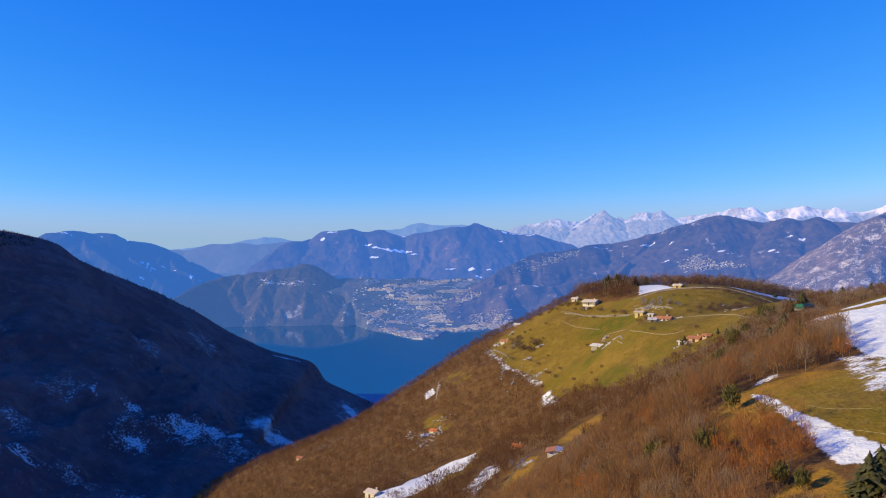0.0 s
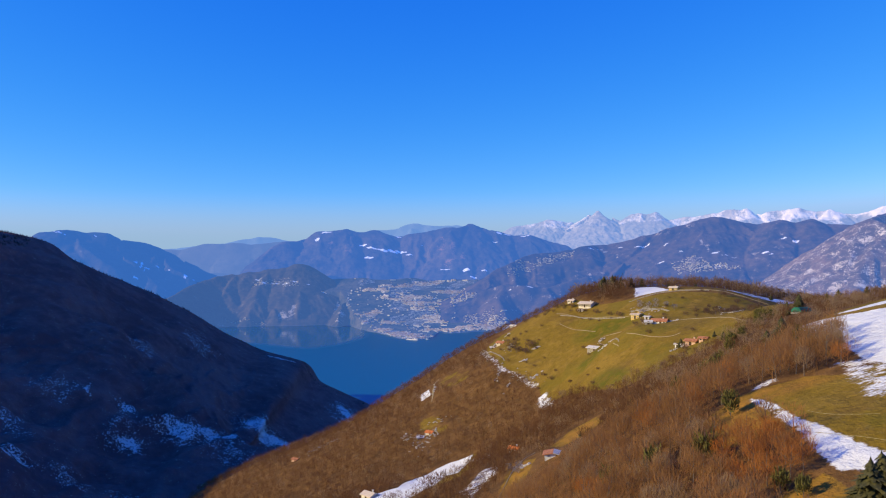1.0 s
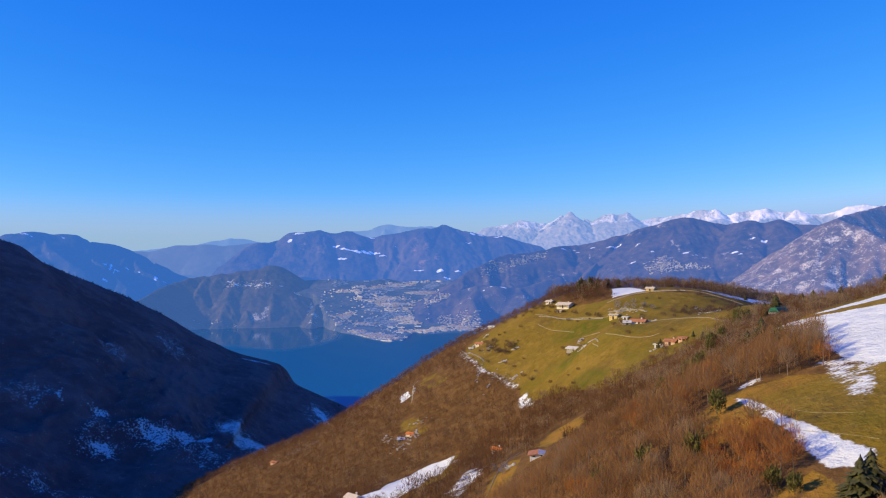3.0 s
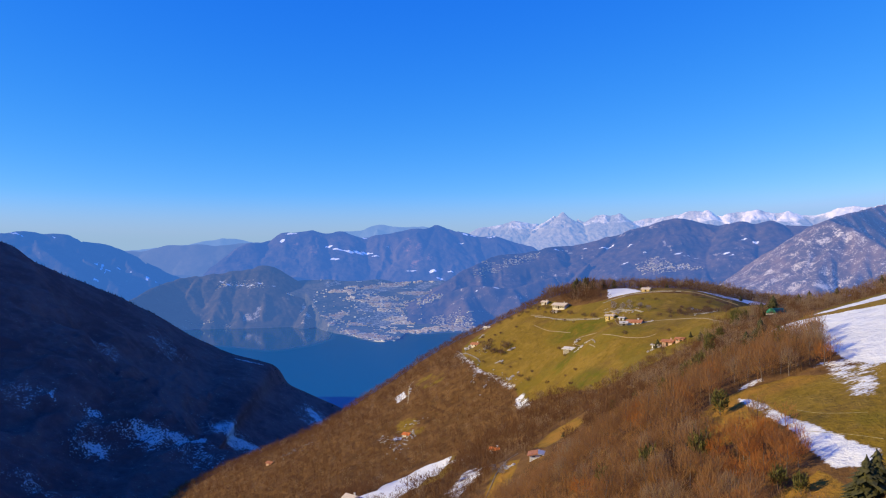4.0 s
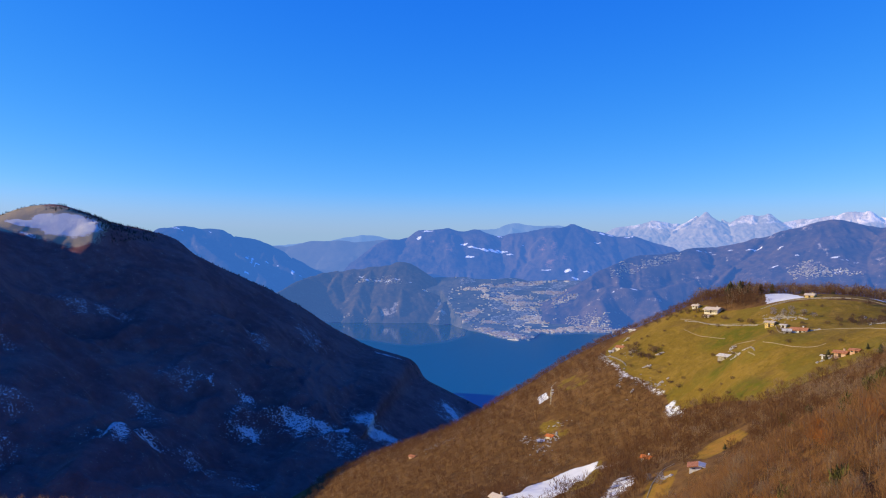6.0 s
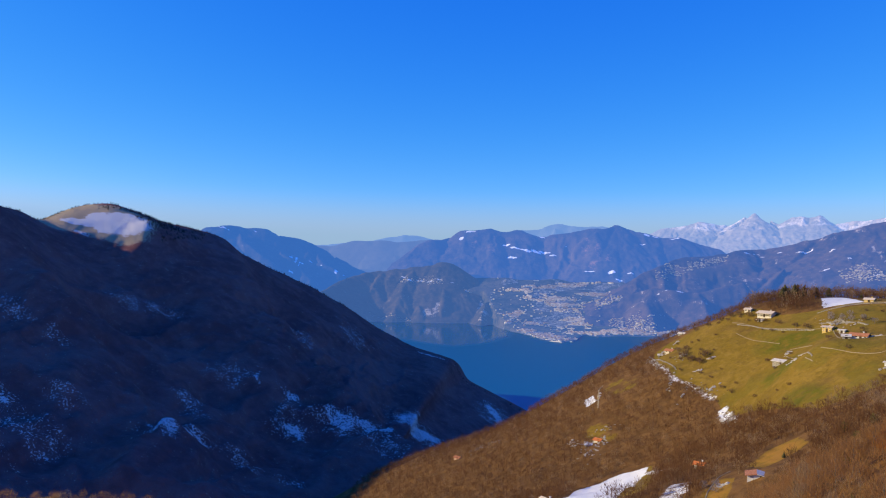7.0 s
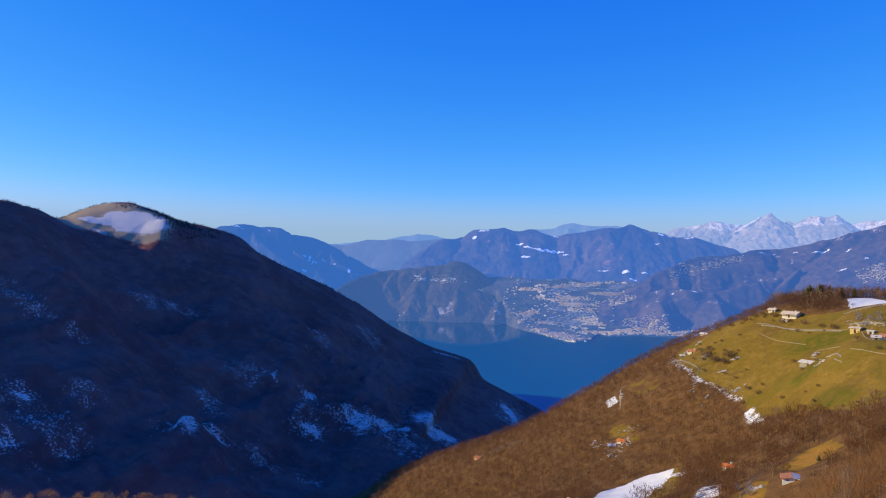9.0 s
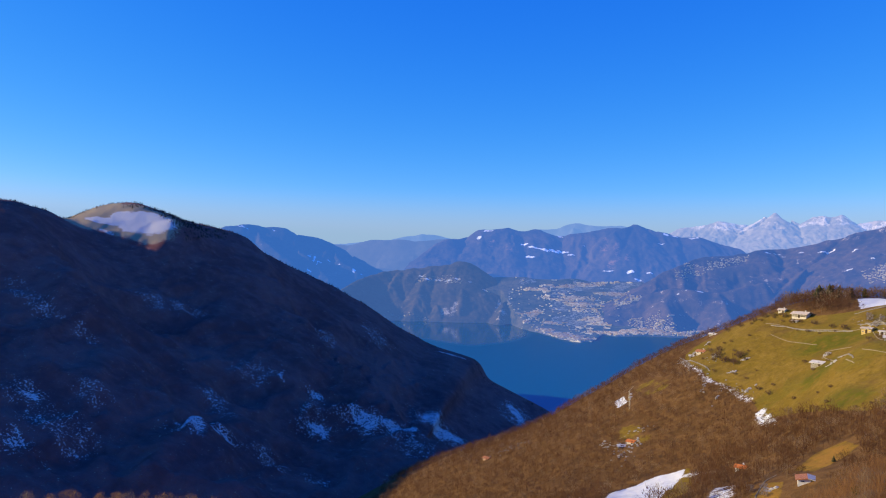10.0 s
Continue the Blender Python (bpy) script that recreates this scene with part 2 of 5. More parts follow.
# ---- the land ----
def linked(name, bm_or_mesh, mat, parent=None, label=""):
    if isinstance(bm_or_mesh, bmesh.types.BMesh):
        me = bpy.data.meshes.new(name)
        bm_or_mesh.to_mesh(me)
        bm_or_mesh.free()
    else:
        me = bm_or_mesh
    if mat and not me.materials:
        me.materials.append(mat)
    ob = new(name, me)
    if parent:
        ob.parent = parent
    if label:
        tagged(ob, label)
    return ob


def sheet(name, x, y, z, mat, masks, smooth=True):
    """A mesh over a grid of points, with masks as attributes on its points."""
    rows, cols = x.shape
    i = np.arange(rows * cols).reshape(rows, cols)
    faces = np.stack([i[:-1, :-1], i[:-1, 1:], i[1:, 1:], i[1:, :-1]], -1).reshape(-1, 4)
    me = bpy.data.meshes.new(name)
    me.vertices.add(rows * cols)
    me.vertices.foreach_set("co", np.stack([x, y, z], -1).astype(np.float32).ravel())
    me.loops.add(faces.size)
    me.loops.foreach_set("vertex_index", faces.astype(np.int32).ravel())
    me.polygons.add(len(faces))
    me.polygons.foreach_set("loop_start", (np.arange(len(faces)) * 4).astype(np.int32))
    me.polygons.foreach_set("use_smooth", np.full(len(faces), smooth))
    me.update(calc_edges=True)
    for key, values in masks.items():
        me.attributes.new(key, "FLOAT", "POINT").data.foreach_set("value", np.asarray(values, np.float32).ravel())
    me.materials.append(mat)
    return new(name, me)


def curve_through(points, n):
    """n even points on a smooth line through the given ones."""
    p = np.array(points, float)
    p = np.vstack([2 * p[0] - p[1], p, 2 * p[-1] - p[-2]])
    out = []
    for k in range(1, len(p) - 2):
        t = np.linspace(0, 1, 40, endpoint=False)[:, None]
        a, b, c, d = p[k - 1], p[k], p[k + 1], p[k + 2]
        out.append(0.5 * (2 * b + (c - a) * t + (2 * a - 5 * b + 4 * c - d) * t ** 2 + (3 * b - a - 3 * c + d) * t ** 3))
    out = np.vstack(out + [p[-2:-1]])
    run = np.r_[0, np.cumsum(np.linalg.norm(np.diff(out, axis=0), axis=1))]
    s = np.linspace(0, run[-1], n)
    return np.stack([np.interp(s, run, out[:, k]) for k in range(3)], -1), s


def blob(x, y, spots, warp=0.0):
    """1 in the middle of each spot (x, y, half length, half width, turn in degrees), falling to 0 round it; warp frays the borders."""
    out = np.zeros_like(np.asarray(x, float))
    if warp:
        x, y = x + warp * rough(x, y, 1.6 * warp, 61), y + warp * rough(x, y, 1.6 * warp, 67)
    for cx, cy, a, b, turn in spots:
        c, s = math.cos(radians(turn)), math.sin(radians(turn))
        u, v = ((x - cx) * c + (y - cy) * s) / a, (-(x - cx) * s + (y - cy) * c) / b
        out = np.maximum(out, np.clip(1.3 - 0.8 * (u * u + v * v), 0, 1))
    return out


SURFACES = {}


def on_slope(name, px, py):
    """The height of that mountain's surface at a place on the plan."""
    x, y, z, _ = SURFACES[name]
    return float(z.ravel()[np.argmin((x.ravel() - px) ** 2 + (y.ravel() - py) ** 2)])


def highest(names, px, py):
    """The height of the uppermost of several surfaces at a place on the plan."""
    best = -1e9
    for name in names:
        x, y, z, _ = SURFACES[name]
        d = (x.ravel() - px) ** 2 + (y.ravel() - py) ** 2
        k = np.argmin(d)
        if d[k] < 225:
            best = max(best, float(z.ravel()[k]))
    return best


def mountain(name, crest, front, behind, shape, mat, label, gully=90.0, depth=30.0, n=320, m=110, seed=1, masks=None, teeth=3.0, floor=-30.0, rounded=25.0, spur=0.6, mounds=()):
    """A mountainside below a crest line: it comes down to the floor within 'front' metres towards the viewer, and 'behind' metres of back slope. shape: 1 straight, more: hollow."""
    line, s = curve_through(crest, n)
    along = np.gradient(line[:, :2], axis=0)
    k = n // 6
    pad = np.pad(along, ((k, k), (0, 0)), mode="edge")
    along = np.stack([np.convolve(pad[:, j], np.ones(2 * k + 1) / (2 * k + 1), "valid") for j in (0, 1)], -1)
    along /= np.linalg.norm(along, axis=1)[:, None]
    out = np.stack([along[:, 1], -along[:, 0]], -1)
    v = np.r_[-behind * np.linspace(1, 0, m // 5, endpoint=False), front * np.linspace(0, 1, m) ** 1.2]
    vv, ss = np.meshgrid(v, s)
    x, y = line[:, :1] + out[:, :1] * vv, line[:, 1:2] + out[:, 1:] * vv
    d = np.sqrt(vv * vv + rounded ** 2) - rounded
    low = np.asarray(floor, float)
    low = np.interp(s, s[-1] * np.linspace(0, 1, low.size), low)[:, None] if low.size > 1 else low
    tall = np.maximum(line[:, 2:] - low, 0)
    z = np.where(vv > 0, line[:, 2:] - tall * (1 - (1 - np.clip(d / front, 0, 1)) ** shape), line[:, 2:] - 0.55 * d)
    wx, wy = x + 0.5 * gully * rough(x, y, gully * 1.7, seed + 9), y + 0.5 * gully * rough(x, y, gully * 1.7, seed + 14)
    arms = 1 - np.abs(bumps(ss + 0.45 * gully * rough(x, y, gully * 2.2, seed + 21), d * 0.12, gully * 1.5, seed + 2))
    ridges = spur * arms + (1 - spur) * creased(wx, wy * 0.8, gully * 0.6, seed, 4)
    bite = np.clip(d / (front * 0.3), 0, 1) * np.clip(tall / 150, 0.15, 1) * depth
    z = z - bite * (1 - ridges) * 2.0 + bite * 0.3 * rough(x, y, gully * 0.5, seed + 3)
    z = z + teeth * rough(x, y, gully * 0.3, seed + 6) * np.exp(-d / 60) * 0.8
    for cx, cy, up, wide in mounds:
        z = z + up * np.exp(-((x - cx) ** 2 + (y - cy) ** 2) / wide ** 2)
    got = {"rock": np.zeros_like(z), "snow": np.zeros_like(z)}
    if masks:
        got.update(masks(x, y, z, ss, d, ridges))
    SURFACES[name] = (x, y, z, m // 5)
    return tagged(sheet(name, x, y, z, mat, got), label, "mountain", kind="structure")


def grid_lines(a, b, c, d, fine, coarse):
    """Lines from a to d, fine between b and c."""
    return np.r_[np.linspace(a, b, int((b - a) / coarse) + 1)[:-1], np.linspace(b, c, int((c - b) / fine) + 1), np.linspace(c, d, int((d - c) / coarse) + 1)[1:]]



def inside(x, y, outline, soft=3.0):
    """1 well inside an outline on the plan, 0 well outside it, with a soft border."""
    p = np.array(outline, float).reshape(-1, 2)
    q = np.roll(p, -1, axis=0)
    near, odd = np.full(np.shape(x), 1e9), np.zeros(np.shape(x), bool)
    for (ax, ay), (bx, by) in zip(p, q):
        t = np.clip(((x - ax) * (bx - ax) + (y - ay) * (by - ay)) / ((bx - ax) ** 2 + (by - ay) ** 2 + 1e-9), 0, 1)
        near = np.minimum(near, np.hypot(x - ax - t * (bx - ax), y - ay - t * (by - ay)))
        if ay != by:
            odd ^= ((ay > y) != (by > y)) & (x < (bx - ax) * (y - ay) / (by - ay) + ax)
    return np.clip(0.5 + np.where(odd, near, -near) / soft, 0, 1)


def beside(x, y, line, half):
    """1 on a line on the plan, 0 from 'half' metres away on."""
    near = np.full(np.shape(x), 1e9)
    for (ax, ay), (bx, by) in zip(line, line[1:]):
        t = np.clip(((x - ax) * (bx - ax) + (y - ay) * (by - ay)) / ((bx - ax) ** 2 + (by - ay) ** 2 + 1e-9), 0, 1)
        near = np.minimum(near, np.hypot(x - ax - t * (bx - ax), y - ay - t * (by - ay)))
    return np.clip(1 - near / half, 0, 1)

# pastures, lying snow and tracks on the plan
FIELDS = (
    ((42, 690), (54, 702), (66, 700), (80, 704), (92, 682), (106, 668), (120, 656), (131, 632), (148, 606), (159, 590), (177, 575), (192, 555), (208, 540), (220, 515), (222, 480), (214, 462), (190, 410), (160, 385), (148, 392),
     (141, 368), (118, 384), (93, 403), (84, 445), (76, 475), (66, 500), (67, 533), (60, 566), (47, 596), (40, 645)),
    ((86, 214), (98, 209), (107, 206), (120, 205), (130, 190), (110, 150), (84, 140), (79, 150), (79, 162), (80, 172), (80, 185)),
    ((-34, 395), (-22, 474), (3, 484), (22, 482), (18, 440), (8, 380), (-12, 370)),
    ((120, 200), (116, 215), (134, 262), (142, 296), (152, 306), (190, 310), (210, 270), (170, 210)),
)
CLEARINGS = (((-4, 634), (-4, 676), (15, 664), (27, 635), (23, 610), (9, 614)), ((-20, 566), (-16, 588), (2, 576), (9, 553), (1, 536), (-13, 547)))
HEATH = ((154, 650), (153, 604), (160, 590), (178, 576), (193, 556), (209, 541), (222, 515), (226, 485), (243, 482), (246, 530), (240, 562), (215, 588), (192, 604), (178, 628), (172, 656), (160, 656))
GOLD = (((48, 352), (62, 372), (73, 370), (73, 352), (64, 342), (50, 332)), ((17, 290), (27, 332), (37, 344), (40, 334), (24, 284)), ((84, 222), (100, 216), (106, 205), (84, 205)), ((60, 150), (74, 152), (74, 140), (60, 138)), ((66, 184), (70, 212), (84, 222), (86, 205), (82, 190), (78, 180)))
SNOW = (
    ((134, 302), (142, 304), (148, 299), (153, 285), (165, 263), (182, 250), (170, 212), (125, 196), (115, 201), (115, 212), (120, 231), (133, 258)),
    ((152, 302), (160, 299), (186, 290), (200, 270), (176, 276), (157, 292)),
    ((84, 214), (86, 208), (83, 184), (83, 172), (84, 161), (86, 151), (81, 147), (76, 151), (77.5, 165), (81, 185)),
    ((153, 606), (166, 655), (182, 655), (175, 590)),
    ((238, 560), (248, 580), (272, 598), (278, 580), (255, 562), (244, 548)),
    ((-38, 392), (-24, 474), (3, 486), (20, 482), (10, 454), (-5, 373), (-18, 366)),
    ((-17, 648), (-10, 650), (-8, 628), (-15, 624)),
)
MELT = (((13, 481), (23, 471), (31, 457), (31, 444), (23, 454), (14, 464)), ((86, 226), (98, 230), (97, 220), (85, 217)), ((110, 224), (118, 212), (118, 199), (100, 170), (97, 182), (104, 204)), ((33, 690), (42, 660), (48, 600), (57, 579), (70, 535), (63, 533), (53, 570), (42, 594), (36, 650)),
        ((72, 520), (72, 468), (60, 490), (62, 516)), ((10, 310), (30, 360), (20, 375), (5, 340)), ((176, 480), (182, 452), (190, 462), (186, 486)), ((204, 566), (226, 572), (246, 578), (250, 562), (232, 546), (214, 552)), ((228, 520), (240, 515), (240, 490), (230, 490)))
TRACKS = (
    ((98, 648), (107, 633), (122, 596), (135, 562), (141, 552), (132, 500)), ((97, 626), (102, 604), (108, 587), (114, 568)), ((123, 525), (116, 543), (111, 542), (109, 514)), ((110, 493), (110, 479)),
    ((118, 491), (122, 476), (130, 446), (136, 440)), ((150, 490), (156, 470), (159, 427), (158, 384)), ((151, 596), (175, 588), (202, 556), (225, 530)), ((-1, 670), (-5, 656), (-7, 609)), ((20, 300), (34, 345), (42, 356)),
)


def masks_at(x, y):
    grass = snow = track = np.zeros(np.shape(x))
    for f in FIELDS:
        grass = np.maximum(grass, inside(x, y, f, 5))
    for f in GOLD:
        grass = np.maximum(grass, inside(x, y, f, 5))
    grass = np.maximum(grass, 0.50 * inside(x, y, HEATH, 6) + 0.12 * rough(x, y, 12, 73) * inside(x, y, HEATH, 6))
    for f in CLEARINGS:
        grass = np.maximum(grass, 0.46 * inside(x, y, f, 9) + 0.30 * inside(x, y, f, 9) * rough(x, y, 9, 71))
    dry = np.maximum.reduce([inside(x, y, f, 8) for f in GOLD])
    for f in SNOW:
        snow = np.maximum(snow, inside(x, y, f, 5))
    for f in MELT:
        snow = np.maximum(snow, 0.50 * inside(x, y, f, 6))
    # mown strips where the snow of the lower field has blown away
    bare = np.maximum(beside(x, y, ((-20, 420), (8, 470)), 5), beside(x, y, ((-30, 440), (2, 476)), 2))
    snow = snow * (1 - bare * (snow < 0.98))
    for t in TRACKS:
        track = np.maximum(track, 0.3 * (beside(x, y, t, 2.5) > 0))
    lush = np.maximum(blob(x, y, ((100, 512, 16, 10, 60), (120, 560, 30, 14, 120), (95, 440, 20, 8, 100))), 0.4 * grass * (rough(x, y, 40, 77) > 0.25))
    return {"grass": grass, "snow": snow, "track": track, "lush": lush, "dry": dry}


gx, gy = np.meshgrid(grid_lines(-460, -215, 245, 640, 2.2, 12), grid_lines(-260, 110, 770, 1500, 2.2, 12))
hill = sheet("ground", gx, gy, np.maximum(land(gx, gy), -25), GROUND, masks_at(gx, gy))
tagged(hill, "brown wooded hillside with olive winter pasture and snow patches", "hillside", kind="structure")

PATH_EARTH = plain("pale_path_earth", (0.26, 0.20, 0.10), (0.40, 0.31, 0.17), 1.2)


def ribbon(label, line, wide, mat=PATH_EARTH, up=0.22, name="path"):
    """A worn path laid on the ground."""
    p = np.array([(x, y, 0.0) for x, y in line])
    c, s = curve_through(p, max(8, int(3 * len(p) * 6)))
    c = c[:, :2] + np.stack([0.5 * rough(s, s * 0, 14, 31), 0.5 * rough(s, s * 0, 11, 37)], -1)
    d = np.gradient(c, axis=0)
    d /= np.linalg.norm(d, axis=1)[:, None]
    half = wide / 2 * (1 + 0.35 * rough(s, s * 0, 6, 43))[:, None] * np.linspace(-1, 1, 4)[None]
    x, y = c[:, :1] - d[:, 1:] * half, c[:, 1:] + d[:, :1] * half
    return tagged(sheet(name, x, y, land(x, y) + np.array((-0.25, up, up, -0.25)), mat, {}), label, name, kind="structure")


for line, wide in zip(TRACKS, (0.8, 0.5, 0.8, 0.9, 0.5, 0.8, 0.7, 1.6, 0.9)):
    ribbon("pale worn farm track across the pasture", line, wide)
OLD_SNOW = plain("old_snow_in_ruts", (0.19, 0.145, 0.03), (0.40, 0.35, 0.20), 0.9)
for line in (((80.9, 170), (83.5, 165.1), (86.3, 160.1), (89.1, 154.9)), ((87, 186), (88.2, 178), (90.9, 173), (94.4, 169))):
    ribbon("thin line of old snow in a wheel rut", line, 0.16, OLD_SNOW, 0.06, "snow_rut")

lx, ly = np.meshgrid(np.linspace(-4200, 4200, 280), np.linspace(1150, 4200, 100))
STILL = ((-1300, 3800), (-1200, 3060), (-640, 2800), (-440, 2640), (-350, 2780), (-300, 3000), (-330, 3800))
lake = sheet("water", lx, ly, np.zeros(lx.shape), WATER, {"calm": inside(lx, ly, STILL, 90)})
tagged(lake, "calm deep blue lake mirroring the hills", "lake", kind="structure")
bed = sheet("valley_ground", *np.meshgrid(np.linspace(-4800, 4800, 60), np.linspace(-4800, 4800, 60)), np.full((60, 60), -26.0), SHADED, {"rock": np.zeros((60, 60)), "snow": np.zeros((60, 60))})
tagged(bed, "low valley land under lake and mountains", "land", kind="structure")


def shaded_masks(x, y, z, s, d, ridges):
    # open meadows under snow, then thin woods with snow between the stems
    lying = blob(x, y, ((-316, 944, 22, 14, -20), (-286, 956, 22, 13, -20), (-262, 955, 12, 10, 0), (-270, 1188, 34, 22, 0), (-246, 1198, 20, 14, 0), (-424, 712, 14, 18, 20), (-412, 728, 14, 9, -20), (-400, 740, 16, 7, -20), (-512, 579, 9, 9, 0), (-550, 643, 9, 9, 0), (-170, 1425, 12, 40, 30),
                        (-302, 1494, 34, 6, 0), (-387, 968, 9, 7, 0), (-362, 900, 18, 6, 0), (-430, 956, 3, 16, 20), (-772, 1158, 30, 22, 10), (-742, 1160, 26, 20, 5), (-800, 1156, 16, 14, 0), (-796, 1108, 18, 8, 0)), 9.0)
    spots = blob(x, y, ((-556, 641, 26, 18, 0), (-516, 628, 30, 26, -30), (-488, 620, 26, 20, -30), (-512, 578, 22, 16, 0), (-519, 680, 22, 18, 0), (-420, 707, 26, 26, 0), (-404, 742, 24, 12, 0), (-454, 826, 36, 14, -20), (-462, 941, 30, 24, 0), (-389, 966, 20, 14, 0), (-370, 913, 22, 26, 0), (-362, 900, 30, 12, 0),
                        (-316, 940, 44, 26, 0), (-280, 950, 44, 30, 0), (-264, 1193, 60, 34, 0), (-246, 917, 36, 24, 0), (-424, 1377, 30, 44, 0), (-467, 1221, 22, 30, 0), (-360, 762, 28, 20, 0), (-327, 773, 34, 20, 0), (-647, 997, 26, 24, 0), (-607, 1026, 30, 22, 0), (-590, 777, 24, 14, -20), (-648, 777, 34, 16, -20), (-692, 794, 26, 14, -20), (-165, 1420, 34, 60, 20)), 16.0)
    summit = blob(x, y, ((-815, 1136, 26, 10, 20), (-772, 1158, 36, 26, 10), (-742, 1164, 30, 24, 5), (-795, 1158, 22, 18, 0), (-760, 1182, 30, 14, 10)), 5.0)
    # rock mask tans the sunlit dome, meadow grass and lit woods, not bare rock
    return {"snow": np.maximum.reduce((0.70 * lying, 0.36 * spots, 1.7 * summit)) - 0.06, "rock": np.maximum(0.10, 1.4 * blob(x, y, ((-850, 1125, 44, 40, 0), (-860, 1165, 40, 50, 0), (-815, 1140, 50, 34, 10), (-780, 1165, 70, 50, 10), (-750, 1148, 44, 28, 0))))}


# first three crest points and last mound, all unseen, are raised to block sun
mountain("mountain_shaded", ((-1500, 200, 480), (-1300, 480, 480), (-1100, 720, 440), (-950, 860, 378), (-858, 951, 371), (-870, 1040, 366), (-874, 1113, 352), (-873, 1151, 362), (-863, 1195, 377), (-836, 1237, 385), (-802, 1270, 373), (-760, 1295, 357), (-689, 1354, 337), (-654, 1403, 301),
                            (-574, 1468, 254), (-494, 1516, 206), (-427, 1535, 160), (-355, 1531, 125), (-285, 1515, 107), (-260, 1517, 97), (-248, 1518, 74), (-236, 1518, 61), (-205, 1520, 45), (-151, 1518, 20), (-112, 1512, 2), (-40, 1490, -25), (40, 1450, -40)),
         820, 150, 1.35, SHADED, "dark wooded mountainside in shade with blue-lit snow patches", 130, 26, 480, 170, 3, masks=shaded_masks, floor=(60, 60, 50, 40, 30, 20, 10, -30), rounded=50, spur=0.35, mounds=((-768, 1185, 9, 55), (-700, 1205, 15, 42), (-712, 1160, 11, 34), (-885, 868, 16, 28)))


def massif(name, ridges, mat, label, gully=90.0, depth=30.0, seed=1, masks=None, floor=-30.0, front=300.0, fine=7.0, rounded=8.0, teeth=5.0, steeper=1.0):
    """A mountain built up from its ridge lines, crest and spurs: (fall in metres a metre, points). Gullies run down from every ridge."""
    every = np.array([p for _, line in ridges for p in line], float)
    turn, away = np.arctan2(every[:, 0], every[:, 1]), np.hypot(every[:, 0], every[:, 1])
    near, far = away.min() - front, min(away.max() + 140, 4940)
    side = 320 / away.mean()
    t = np.linspace(turn.min() - side, turn.max() + side, int((turn.max() - turn.min() + 2 * side) * away.mean() / fine))
    t, r = np.meshgrid(t, np.linspace(near, far, int((far - near) / fine)))
    x, y = r * np.sin(t), r * np.cos(t)
    wx, wy = x + 0.16 * gully * rough(x, y, gully, seed + 9), y + 0.16 * gully * rough(x, y, gully, seed + 14)
    z, run, d = np.full(x.shape, -1e9), np.zeros(x.shape), np.zeros(x.shape)
    begin = 0.0
    for fall, line in ridges:
        c, s = curve_through(line, max(6, int(np.linalg.norm(np.diff(np.array(line, float), axis=0), axis=1).sum() / 8)))
        for q, at in zip(c, s):
            off = np.sqrt((wx - q[0]) ** 2 + (wy - q[1]) ** 2)
            up = q[2] - fall * steeper * (np.sqrt(off * off + rounded ** 2) - rounded)
            won = up > z
            z, run, d = np.where(won, up, z), np.where(won, at + begin, run), np.where(won, off, d)
        begin += s[-1] + 500
    warp = 0.30 * gully * rough(x, y, 1.4 * gully, seed + 21)
    arms = 0.62 * (1 - np.abs(bumps(run + warp, 0.10 * d, gully, seed + 2))) + 0.38 * (1 - np.abs(bumps(run + 1.6 * warp, 0.22 * d, 0.37 * gully, seed + 4)))
    cuts = 0.75 * arms + 0.25 * creased(wx, wy, gully * 0.45, seed, 3)
    z = z - np.clip(d / (0.9 * gully), 0, 1) * depth * (1 - cuts) * 2.2
    z = z + teeth * rough(x, y, gully * 0.32, seed + 6) * np.exp(-d / 45)
    z = np.maximum(z, floor)
    got = {"rock": np.zeros_like(z), "snow": np.zeros_like(z)}
    if masks:
        got.update(masks(x, y, z, t, d, cuts))
    SURFACES[name] = (x, y, z, 0)
    return tagged(sheet(name, x[:, ::-1], y[:, ::-1], z[:, ::-1], mat, {k: v[:, ::-1] for k, v in got.items()}), label, "mountain", kind="structure")


def far_masks(lying=(), faces=(), bare=0.46):
    """Masks of a far slope: some snow high up, strips of lying snow, bare rock faces."""
    def masks(x, y, z, s, d, ridges):
        return {"snow": np.maximum(np.clip((z - 420) / 160, 0, 0.30) * ridges, 0.80 * blob(x, y, lying, 4.0)) - 0.06, "rock": np.maximum(0.04 + 0.24 * ridges, bare * blob(x, y, faces, 14.0))}
    return masks


def peak_masks(x, y, z, s, d, ridges):
    deep = np.clip((x - 1250) / 500, 0, 1)
    return {"snow": np.clip((z - 440 + 40 * rough(x, y, 120, 19)) / 110, 0, 0.58 + 0.14 * deep) * (0.36 + 0.64 * ridges), "rock": np.clip(0.95 - ridges, 0, 0.6)}


# lying snow and bare rock on the far slopes: x, y, half length, half width, turn
HILL_SNOW = ((-893, 3879, 22, 4, 0), (-852, 3840, 22, 6, 0), (-801, 3857, 22, 5, 0), (-742, 3837, 25, 5, 0), (-702, 3841, 16, 8, 0), (-554, 3803, 19, 4, 0), (-631, 3829, 13, 5, 0))
HILL_ROCK = ((-717, 3596, 27, 40, 0), (-675, 3614, 16, 69, 0), (-474, 3725, 14, 70, 0), (-435, 3551, 21, 44, 0), (-441, 3514, 16, 41, 0))
